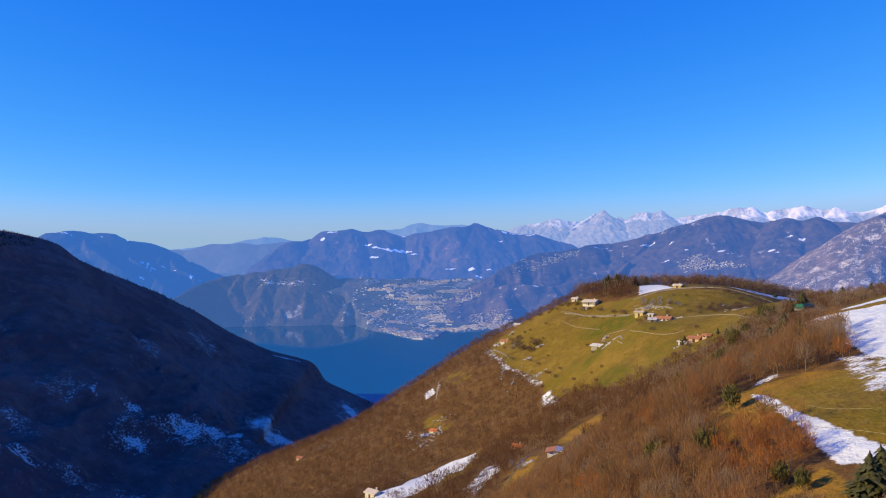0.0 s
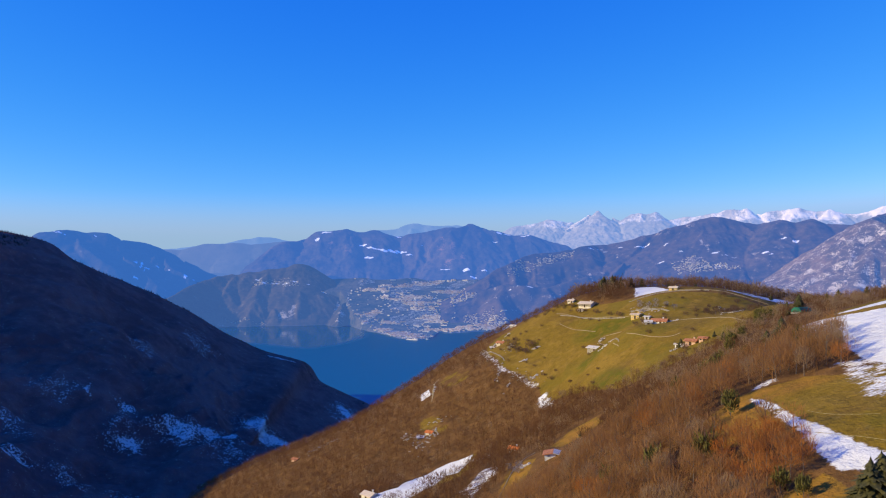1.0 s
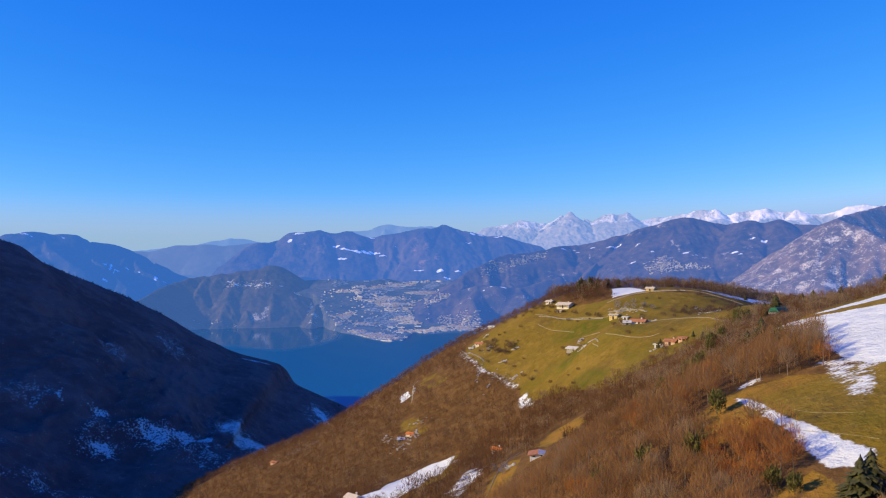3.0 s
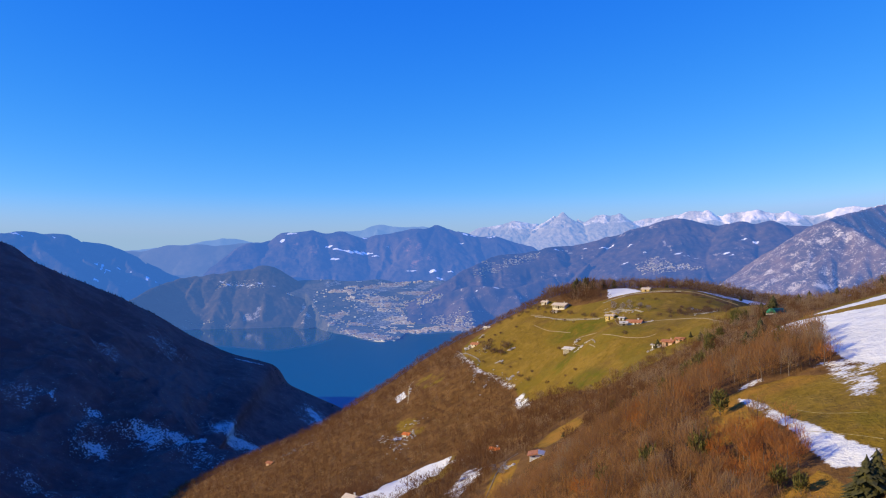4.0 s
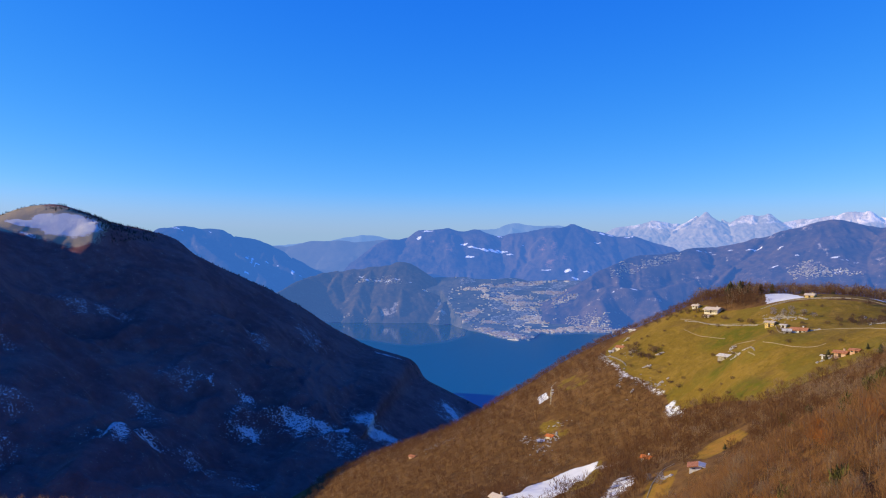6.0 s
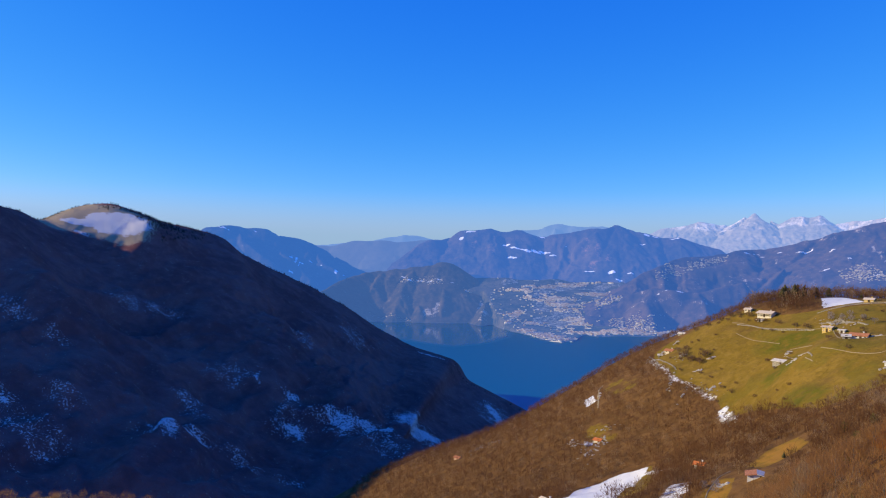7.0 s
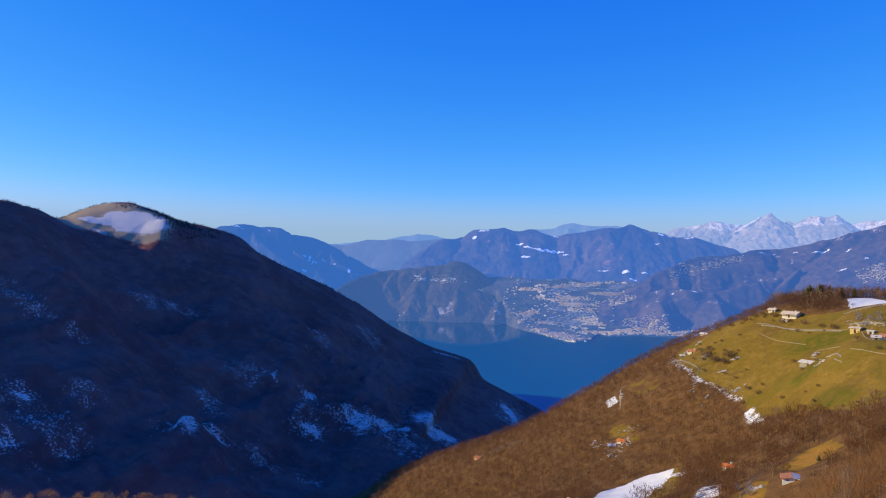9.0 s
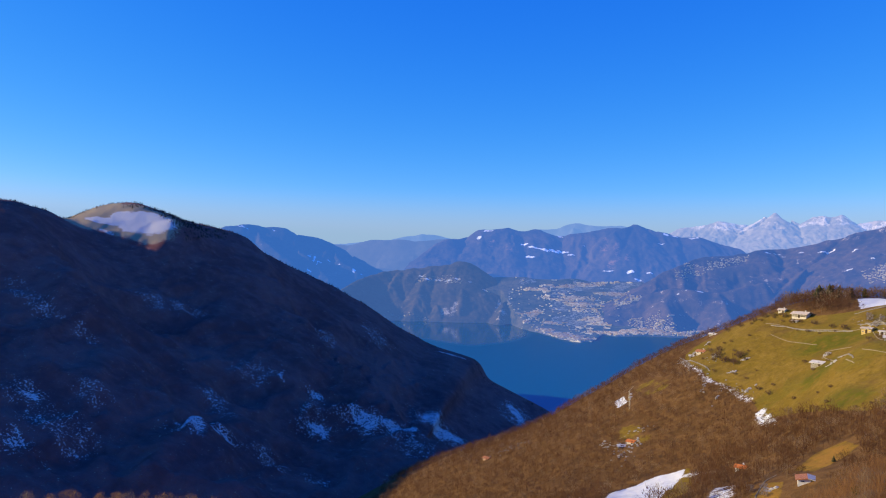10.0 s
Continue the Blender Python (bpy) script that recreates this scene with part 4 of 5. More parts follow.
def bare_trunk(high, thick, limbs=6, around=5):
    """A leaning tapered trunk with limbs."""
    verts, faces = [], []

    def stick(a, b, ra, rb, sides=around):
        k = len(verts)
        way = Vector(b) - Vector(a)
        turn = way.to_track_quat("Z", "Y").to_matrix()
        for p, r in ((a, ra), (b, rb)):
            for j in range(sides):
                verts.append(tuple(Vector(p) + turn @ Vector((r * math.cos(2 * math.pi * j / sides), r * math.sin(2 * math.pi * j / sides), 0))))
        for j in range(sides):
            q = (j + 1) % sides
            faces.append((k + j, k + q, k + sides + q))
            faces.append((k + j, k + sides + q, k + sides + j))

    lean = rng.normal(size=2) * 0.05 * high
    fork = (lean[0], lean[1], high * 0.45)
    stick((0, 0, -0.6), fork, thick, thick * 0.7)
    stick(fork, (lean[0] * 1.6, lean[1] * 1.6, high * 0.93), thick * 0.7, thick * 0.12)
    for n in range(limbs):
        a = 2.4 * n + rng.uniform(0, 1)
        h = high * rng.uniform(0.28, 0.62)
        f = h / (high * 0.45)
        reach = high * rng.uniform(0.18, 0.3)
        start = (lean[0] * min(f, 1.3), lean[1] * min(f, 1.3), h)
        stick(start, (start[0] + reach * math.cos(a), start[1] + reach * math.sin(a), h + high * rng.uniform(0.16, 0.3)), thick * 0.42, thick * 0.08, min(4, around))
    return np.array(verts), np.array(faces)


def conifer_crown(high, wide, whorls=17, arms=12):
    """Drooping whorls of ragged boughs round a straight stem."""
    vs, fs, k = [], [], 0
    for w in range(whorls):
        f = w / (whorls - 1)
        z = high * (0.10 + 0.84 * f)
        r = wide / 2 * (1 - f) ** 0.7 * rng.uniform(0.6, 1.2) + 0.12
        for a in range(arms):
            t = 2 * math.pi * (a + rng.uniform(-0.3, 0.3)) / arms + w
            reach = r * rng.uniform(0.45, 1.25)
            c, s = math.cos(t), math.sin(t)
            root = np.array((0.05 * c, 0.05 * s, z + 0.10 * high))
            end = np.array((reach * c, reach * s, z - 0.32 * reach + rng.uniform(-0.15, 0.1)))
            half = 0.20 * reach + 0.10
            mid = root * 0.42 + end * 0.58
            left, right = mid + np.array((-s, c, -0.25)) * half, mid + np.array((s, -c, -0.25)) * half
            vs += [root, left, end, right]
            fs += [(k, k + 1, k + 2), (k, k + 2, k + 3)]
            k += 4
    return np.array(vs), np.array(fs)


def tree_thing(name, label, category, parts):
    """A tree: an empty at its foot with its trunk and crown. parts: (name, mesh)."""
    e = new(name)
    tagged(e, label, category)
    for part_name, me in parts:
        linked(part_name, me, None, e)
    return e


def wood_mask(x, y):
    g = masks_at(x, y)
    houses = np.ones(np.shape(x))
    # also drops trees between camera and each place so it stays seen
    for hx, hy in CLEAR:
        houses = np.minimum(houses, (np.hypot(x - hx, y - hy) > 8) & ~((np.abs(x - hx - (hx + 8) / hy * (y - hy)) < 5.5) & (y < hy) & (y > hy - 28)))
    # gaps in the wood, some cut to open the camera's view
    treeless = blob(x, y, ((78, 203, 7, 9, 0), (82, 153, 5, 9, 0), (82, 164, 3, 10, 0), (56, 330, 20, 9, 60), (36, 300, 3, 18, -12)))
    treeless = np.maximum(treeless, inside(x, y, HEATH, 2))
    return (treeless < 0.4) & (g["grass"] < 0.35) & (g["snow"] < 0.5) & (g["track"] < 0.25) & (houses > 0)


CLEAR = ((81, 150), (122, 640), (68, 712), (38.5, 415), (46, 401), (106, 530), (139, 546), (141, 496), (134, 402), (53, 670), (45, 320), (-8, 553), (-38, 400), (112, 656), (-118, 632), (178, 587), (222, 428), (164, 352), (40, 325), (-36, 392), (46, 320))
step = 4.3
wx, wy = np.meshgrid(np.arange(-215, 330, step), np.arange(100, 775, step))
wx, wy = (wx + rng.uniform(-1.9, 1.9, wx.shape)).ravel(), (wy + rng.uniform(-1.9, 1.9, wy.shape)).ravel()
wz = land(wx, wy)
keep = wood_mask(wx, wy) & (wz + 11 > 298 - 0.37 * np.hypot(wx + 18, wy))
# thinner woods in places
keep &= (rough(wx, wy, 35, 91) > -0.75) & ((np.hypot(wx, wy) < 480) | ((wx > 110) & (wy > 600)) | (rng.random(len(wx)) < 0.92)) & ((wx < 172) | (wy < 420) | (rng.random(len(wx)) < 0.95))
wx, wy, wz = wx[keep], wy[keep], wz[keep]
far_off = np.hypot(wx + 15, wy)
rusty = np.clip(0.55 * blob(wx, wy, ((72, 158, 20, 22, 0), (70, 185, 8, 20, 0), (95, 205, 16, 10, 0))) + 0.10 * (rough(wx, wy, 25, 55) > 0.45), 0, 1)
single = (wx > 35) & (wx < 140) & (wy > 120) & (wy < 262) & (rng.random(len(wx)) < 0.42)

# the bare trees nearest to the camera, one by one
KINDS = []
for n in range(8):
    h = rng.uniform(7.5, 10.5)
    cv, cf = bare_crown(h, h * rng.uniform(0.60, 0.80), 600, 0.100)
    tv, tf = bare_trunk(h, 0.16, 7)
    KINDS.append(tree_thing("bare_tree", "bare brown deciduous tree on the wooded slope", "tree",
                            (("trunk", plain_mesh("trunk", tv, tf, BARK)), ("crown", plain_mesh("crown", cv, cf, TWIGS, np.full(len(cv), 0.62 if n == 5 else -0.6 if n == 2 else 0.1 + 0.03 * n))))))
    KINDS[-1]["group"] = "bare trees of the near wood"
picked = np.flatnonzero(single)
for n, i in enumerate(picked):
    m = pose(wx[i], wy[i], wz[i], 0, 0, rng.uniform(0, 360))
    kind = 5 if rusty[i] > 0.5 and rng.random() < 0.7 else n % 8
    if n < 8:
        KINDS[n].matrix_basis = m
    else:
        copy_thing(KINDS[kind], m)

# the rest of the woods, in one mesh for each stretch of the slope
for title, words, lo, hi, twigs, width, limbs in (("near_wood", "dense bare brown winter wood on the near slope", 0, 300, 250, 0.118, 2), ("middle_wood", "dense bare brown winter wood across the ravine", 300, 480, 108, 0.205, 1),
                                         ("far_wood", "dense bare brown winter wood along the spur", 480, 1000, 55, 0.35, 0)):
    stock = []
    for n in range(12):
        h = rng.uniform(6.5, 10.0)
        cv, cf = bare_crown(h, h * rng.uniform(0.70, 0.95), twigs, width)
        tv, tf = bare_trunk(h, 0.13, limbs, 3)
        stock.append((np.vstack([cv, tv]), np.vstack([cf, tf + len(cv)])))
    vs, fs, ts, k = [], [], [], 0
    for i in np.flatnonzero((far_off >= lo) & (far_off < hi) & ~single):
        v, f = stock[rng.integers(12)]
        a, s = rng.uniform(0, 6.283), rng.uniform(0.6, 1.15) * (0.38 if wx[i] < -80 and wy[i] < 200 else 0.72 if wx[i] > 105 and 290 < wy[i] < 430 else 1.15 if wy[i] > 610 and 118 < wx[i] < 172 else (0.72 if wy[i] < 560 and wx[i] > 205 else 1.0) if wx[i] > 172 else 0.85 if 200 < wy[i] < 310 and wx[i] < 50 else 0.72 if far_off[i] > 480 else 0.9)
        c, d = math.cos(a) * s, math.sin(a) * s
        vs.append(np.stack([v[:, 0] * c - v[:, 1] * d + wx[i], v[:, 0] * d + v[:, 1] * c + wy[i], v[:, 2] * s * rng.uniform(0.85, 1.1) + wz[i]], -1))
        fs.append(f + k)
        # pale tint more frequent right of the pasture, to lighten that wood
        ts.append(np.full(len(v), -0.6 if rng.random() < (0.55 if wx[i] > 95 and 285 < wy[i] < 600 else 0.10) else rusty[i] + rng.uniform(-0.1, 0.25)))
        k += len(v)
    tagged(new(title, plain_mesh(title, np.vstack(vs), np.vstack(fs), TWIGS if lo == 0 else DIMMED_TWIGS, np.concatenate(ts))), words, "wood", kind="stuff")

# conifers
SPRUCES = []
for n in range(4):
    h = rng.uniform(8.5, 11)
    cv, cf = conifer_crown(h, h * rng.uniform(0.55, 0.72))
    tv, tf = bare_trunk(h * 0.9, 0.17, 0)
    SPRUCES.append(tree_thing("conifer", "dark green conifer standing in the bare wood", "tree", (("trunk", plain_mesh("trunk", tv, tf, BARK)), ("crown", plain_mesh("crown", cv, cf, NEEDLES)))))
    SPRUCES[-1]["group"] = "conifers of the hillside"
STANDS = ((127, 290, 1.3), (130, 294, 1.0), (124, 296, 0.8), (129, 417, 0.55), (127, 414, 0.4), (140, 397, 0.5), (168, 363, 1.3), (171, 371, 1.2), (165, 369, 1.0), (84, 309, 0.6), (135, 371, 0.6), (140, 668, 1.15), (143, 672, 1.25), (147, 676, 1.1), (150, 670, 1.2), (153, 674, 1.2), (157, 670, 1.0), (167, 672, 1.0), (174, 664, 0.8), (190, 640, 0.5), (206, 622, 0.45), (240, 560, 0.5), (-135, 147, 0.4), (-120, 150, 0.35), (-112, 152, 0.4), (60, 340, 0.4), (206, 400, 0.9), (212, 384, 0.9), (196, 392, 0.8), (222, 362, 1.0), (75, 138, 1.0), (77, 138, 1.15), (73, 138, 0.7))
for n, (x, y, s) in enumerate(STANDS):
    m = pose(x, y, float(land(x, y)), 0, 0, 67 * n)
    ob = SPRUCES[n] if n < 4 else copy_thing(SPRUCES[n % 4], m)
    s = 0.74 * s if y < 420 else s
    ob.matrix_basis = m @ Matrix.Diagonal((1.45 * s, 1.45 * s, 0.92 * s, 1))

# rounder olive evergreens scattered in the bare wood
OLIVE = plain("olive_evergreen_leaves", (0.070, 0.068, 0.016), (0.170, 0.145, 0.034), 0.9)
ROUND = []
for n in range(3):
    h = rng.uniform(5.5, 7.5)
    cv, cf = bare_crown(h, h * 0.72, 520, 0.30)
    cv[:, 2] -= 0.10 * h
    tv, tf = bare_trunk(h, 0.15, 5)
    ROUND.append(tree_thing("evergreen_tree", "olive green bushy evergreen among the bare trees", "tree", (("trunk", plain_mesh("trunk", tv, tf, BARK)), ("crown", plain_mesh("crown", cv, cf, OLIVE)))))
    ROUND[-1]["group"] = "evergreens of the hillside"
GREENS = ((86, 317, 0.8), (76, 252, 1.3), (84, 270, 1.1), (76, 207, 1.25), (60, 181, 1.2), (51, 191, 1.4), (52, 197, 1.0), (41, 197, 1.1), (65, 152, 0.9), (67, 147, 0.8), (101, 299, 1.0), (95, 285, 0.9), (68, 173, 0.7), (119, 258, 1.1), (114, 238, 1.0), (92, 268, 1.1), (96, 276, 1.2), (100, 284, 1.1), (104, 296, 1.2), (108, 302, 1.0), (58, 262, 0.8), (44, 262, 0.7), (72, 292, 0.8), (80, 330, 0.9), (118, 318, 1.2), (124, 332, 1.1), (132, 340, 1.0), (144, 352, 1.1), (150, 364, 1.2), (158, 372, 1.0), (112, 286, 1.0), (14, 268, 0.6), (-4, 300, 0.6))
for n, (x, y, s) in enumerate(GREENS):
    m = pose(x, y, float(land(x, y)), 0, 0, 51 * n)
    ob = ROUND[n] if n < 3 else copy_thing(ROUND[n % 3], m)
    ob.matrix_basis = m @ Matrix.Diagonal((0.95 * s, 0.95 * s, 1.1 * s, 1))

# ---- houses and other things on the hill ----
def box(bm, x0, x1, y0, y1, z0, z1):
    v = [bm.verts.new(p) for p in ((x0, y0, z0), (x1, y0, z0), (x1, y1, z0), (x0, y1, z0), (x0, y0, z1), (x1, y0, z1), (x1, y1, z1), (x0, y1, z1))]
    for f in ((3, 2, 1, 0), (4, 5, 6, 7), (0, 1, 5, 4), (1, 2, 6, 5), (2, 3, 7, 6), (3, 0, 4, 7)):
        bm.faces.new([v[i] for i in f])


def part(name, bm, mat, parent, label=""):
    return linked(name, bm, mat, parent, label)


CREAM = plain("cream_plaster", (0.62, 0.54, 0.42), (0.78, 0.71, 0.58), 1.5)
WHITE = plain("white_plaster", (0.66, 0.64, 0.60), (0.82, 0.80, 0.76), 1.5)
YELLOW = plain("yellow_plaster", (0.62, 0.42, 0.12), (0.74, 0.54, 0.20), 1.5)
SALMON = plain("salmon_plaster", (0.60, 0.36, 0.24), (0.72, 0.48, 0.34), 1.5)
STONE = plain("rubble_stone", (0.20, 0.175, 0.14), (0.46, 0.41, 0.34), 0.5, bump=0.08)
CLAY = plain("clay_tiles", (0.42, 0.14, 0.055), (0.64, 0.28, 0.12), 0.7, bump=0.05)
BRIGHT_CLAY = plain("bright_clay_tiles", (0.62, 0.16, 0.035), (0.74, 0.24, 0.06), 0.7, bump=0.05)
PALE_ROOF = plain("weathered_pale_roof", (0.66, 0.52, 0.35), (0.80, 0.66, 0.48), 0.8, bump=0.05)
SNOWY = plain("snow_on_roof", (0.78, 0.76, 0.70), (0.88, 0.86, 0.80), 1.2)
SLATE = plain("grey_stone_roof", (0.60, 0.53, 0.41), (0.84, 0.76, 0.62), 0.8, bump=0.05)
TIMBER = plain("dark_timber", (0.05, 0.03, 0.02), (0.12, 0.075, 0.045), 0.5)
SHEETING = plain("green_sheeting", (0.02, 0.22, 0.15), (0.04, 0.32, 0.21), 1.0, 0.5)
GLASS, _, glass_b = material("window_glass", 0.08, 0.5)
glass_b.inputs["Base Color"].default_value = (0.02, 0.025, 0.03, 1)


def house(label, x, y, turn, w, d, h, walls, roofing, along="x", pitch=24, eaves=0.55, storeys=2, bays=3, other_roof=None, chimney=True, balcony=False, sink=0.0):
    """A house on the slope: w metres wide to the front, d deep, h to the eaves, all then shrunk to fit the camera's
    view. along: the ridge's direction.
    """
    ground = min(float(land(x + a, y + b)) for a in (-w / 2, w / 2) for b in (-d / 2, d / 2)) + 0.4
    home = tagged(new("house"), label, "house")
    home.matrix_basis = pose(x, y, max(ground, float(land(x, y)) - 0.6) - sink, 0, 0, turn)
    w, d, h = 0.86 * w, 0.86 * d, 0.60 * h
    eaves += 0.2
    span = d if along == "x" else w
    length = w if along == "x" else d
    rise = span / 2 * math.tan(radians(pitch))

    def turned(u, v, z):
        return (u, v, z) if along == "x" else (v, -u, z)

    bm = bmesh.new()
    a, b = length / 2, span / 2
    ring = [bm.verts.new(turned(*p)) for p in ((-a, -b, -2.5), (a, -b, -2.5), (a, b, -2.5), (-a, b, -2.5), (-a, -b, h), (a, -b, h), (a, b, h), (-a, b, h), (-a, 0, h + rise), (a, 0, h + rise))]
    for f in ((0, 1, 5, 4), (2, 3, 7, 6), (1, 2, 6, 9, 5), (3, 0, 4, 8, 7), (4, 5, 9, 8), (6, 7, 8, 9)):
        bm.faces.new([ring[i] for i in f])
    part("wall_shell", bm, walls, home)
    for side, mat in ((-1, roofing), (1, other_roof or roofing)):
        bm = bmesh.new()
        slope = math.tan(radians(pitch))
        e = b + eaves
        rim = [turned(u, side * v, z) for u in (-a - eaves, a + eaves) for v, z in ((0.0, h + rise + 0.05), (e, h + rise + 0.05 - e * slope), (e, h + rise + 0.27 - e * slope), (0.0, h + rise + 0.27))]
        v = [bm.verts.new(p) for p in rim]
        for f in ((0, 1, 2, 3), (7, 6, 5, 4), (0, 4, 5, 1), (1, 5, 6, 2), (2, 6, 7, 3), (3, 7, 4, 0)):
            bm.faces.new([v[i] for i in f])
        bmesh.ops.recalc_face_normals(bm, faces=bm.faces)
        part("roof_slope", bm, mat, home)
    if chimney:
        bm = bmesh.new()
        cx, cy, _ = turned(a * 0.4, b * 0.35, 0)
        box(bm, cx - 0.35, cx + 0.35, cy - 0.35, cy + 0.35, h + rise * 0.3, h + rise + 0.9)
        box(bm, cx - 0.48, cx + 0.48, cy - 0.48, cy + 0.48, h + rise + 0.9, h + rise + 1.05)
        part("chimney", bm, walls, home)
    # windows and a door on the front and on the side that faces the valley
    tall = h / storeys
    for face in ("front", "side"):
        n = bays if face == "front" else 2
        wide = w if face == "front" else d
        for k in range(n):
            for lvl in range(storeys):
                u, z = (k + 0.5) / n * wide - wide / 2, lvl * tall + 0.9
                is_door = face == "front" and lvl == 0 and k == n // 2
                ww, hh = (0.55, 2.1) if is_door else (0.55, min(1.3, tall - 1.2))
                z = 0.0 if is_door else z
                bm, pane = bmesh.new(), bmesh.new()
                for u0, u1, z0, z1 in ((-ww - 0.12, -ww, z - 0.1, z + hh + 0.1), (ww, ww + 0.12, z - 0.1, z + hh + 0.1), (-ww, ww, z + hh, z + hh + 0.1), (-ww, ww, z - 0.1, z)):
                    if face == "front":
                        box(bm, u + u0, u + u1, -d / 2 - 0.06, -d / 2 + 0.05, z0, z1)
                    else:
                        box(bm, -w / 2 - 0.06, -w / 2 + 0.05, u + u0, u + u1, z0, z1)
                if face == "front":
                    box(pane, u - ww, u + ww, -d / 2 - 0.025, -d / 2 + 0.05, z, z + hh)
                else:
                    box(pane, -w / 2 - 0.025, -w / 2 + 0.05, u - ww, u + ww, z, z + hh)
                frame_ob = part("door" if is_door else "window", bm, TIMBER if is_door else WHITE, home)
                part("leaf" if is_door else "pane", pane, TIMBER if is_door else GLASS, frame_ob)
    if balcony:
        bm = bmesh.new()
        box(bm, -w * 0.45, w * 0.45, -d / 2 - 1.1, -d / 2 + 0.05, tall - 0.15, tall)
        for k in range(13):
            u = -w * 0.45 + k * w * 0.9 / 12
            box(bm, u - 0.04, u + 0.04, -d / 2 - 1.1, -d / 2 - 1.03, tall, tall + 0.9)
        box(bm, -w * 0.45, w * 0.45, -d / 2 - 1.12, -d / 2 - 1.0, tall + 0.9, tall + 1.0)
        part("balcony", bm, TIMBER, home)
    return home


house("large cream farmhouse with pale weathered roof above the pasture", 122, 640, -44, 13.5, 9.5, 5.0, CREAM, PALE_ROOF, balcony=True, bays=5, eaves=0.9, pitch=21)
house("low stone barn with pale stone roof in the pasture", 105, 529, -50, 9, 7, 2.9, STONE, SLATE, storeys=1, bays=2, chimney=False, pitch=20, eaves=0.7)
house("yellow plastered house beside stone terraces", 138, 545, -38, 7, 5.5, 5.2, YELLOW, PALE_ROOF, pitch=14)
house("low white house with red clay roof", 140, 494, -34, 11, 6.5, 3.0, WHITE, CLAY, storeys=1, bays=4)
house("small grey outbuilding next to the red-roofed house", 133, 495, -18, 5, 5, 2.6, STONE, SLATE, storeys=1, bays=1, chimney=False)
house("salmon house with clay roof at the pasture's edge", 132, 408, -40, 6.4, 5.5, 3.9, SALMON, CLAY, pitch=18, eaves=0.7)
house("low salmon wing with clay roof beside the house", 136.5, 402.5, -40, 4.6, 4.4, 2.9, SALMON, CLAY, storeys=1, bays=2, chimney=False, pitch=18)
house("small house with orange clay roof on the spur", 53, 671, -38, 8, 6.5, 3.2, CREAM, CLAY, storeys=1, bays=2)
house("stone shed on the spur's edge", 46, 676, -10, 4.5, 4, 2.4, STONE, SLATE, storeys=1, bays=1, chimney=False)
# warm stone tone on the snowy slope offsets its blue shade
house("small white house with half snow-covered clay roof", 45, 319.5, -12, 8.0, 7.0, 2.6, WHITE, CLAY, along="y", pitch=11, storeys=1, bays=2, other_roof=SLATE, eaves=0.7, chimney=False)
house("hut with bright orange roof among bare trees", -8, 552, -34, 6, 5, 2.6, CREAM, BRIGHT_CLAY, storeys=1, bays=2, chimney=False)
house("snow-roofed shed beside the orange hut", -15, 551, 8, 5, 4, 2.2, STONE, SNOWY, storeys=1, bays=1, chimney=False)
house("yellowish two-storey house with orange roof by the snowy field", -38, 401, -44, 8, 6.5, 4.6, CREAM, PALE_ROOF, other_roof=None)
house("little pale house below the hilltop wood", 112, 657, -40, 6, 5, 3.4, CREAM, PALE_ROOF, storeys=1, bays=2)
house("red-roofed hut on the lower spur", -118, 632, -40, 6.5, 5, 2.6, SALMON, CLAY, storeys=1, bays=2, chimney=False)
house("yellowish house next to the snowy field on top", 178, 588, -36, 7, 5, 3.4, YELLOW, PALE_ROOF)
house("pale house with clay roof behind the trees", 222, 428, -34, 12, 7, 4.5, CREAM, CLAY, bays=4)
house("small orange-roofed house in the wood by the field", 38.5, 415, -30, 5.5, 4.5, 3.0, WHITE, BRIGHT_CLAY, storeys=1, bays=1)
house("grey shed on the crest of the spur", 68, 712, -42, 7, 4, 2.4, STONE, SLATE, storeys=1, bays=2, chimney=False)
house("little white garage beside the salmon house", 128, 418, -40, 3.4, 3.2, 2.4, WHITE, SLATE, storeys=1, bays=1, chimney=False, pitch=12)
house("low white house front next to the yellow house", 141, 527, -36, 4, 3.6, 3.4, WHITE, SLATE, storeys=1, bays=1, chimney=False, pitch=14)
house("pale garden shed behind the farmhouse", 116, 634, -44, 5, 3.4, 2.4, CREAM, PALE_ROOF, storeys=1, bays=1, chimney=False, pitch=16)


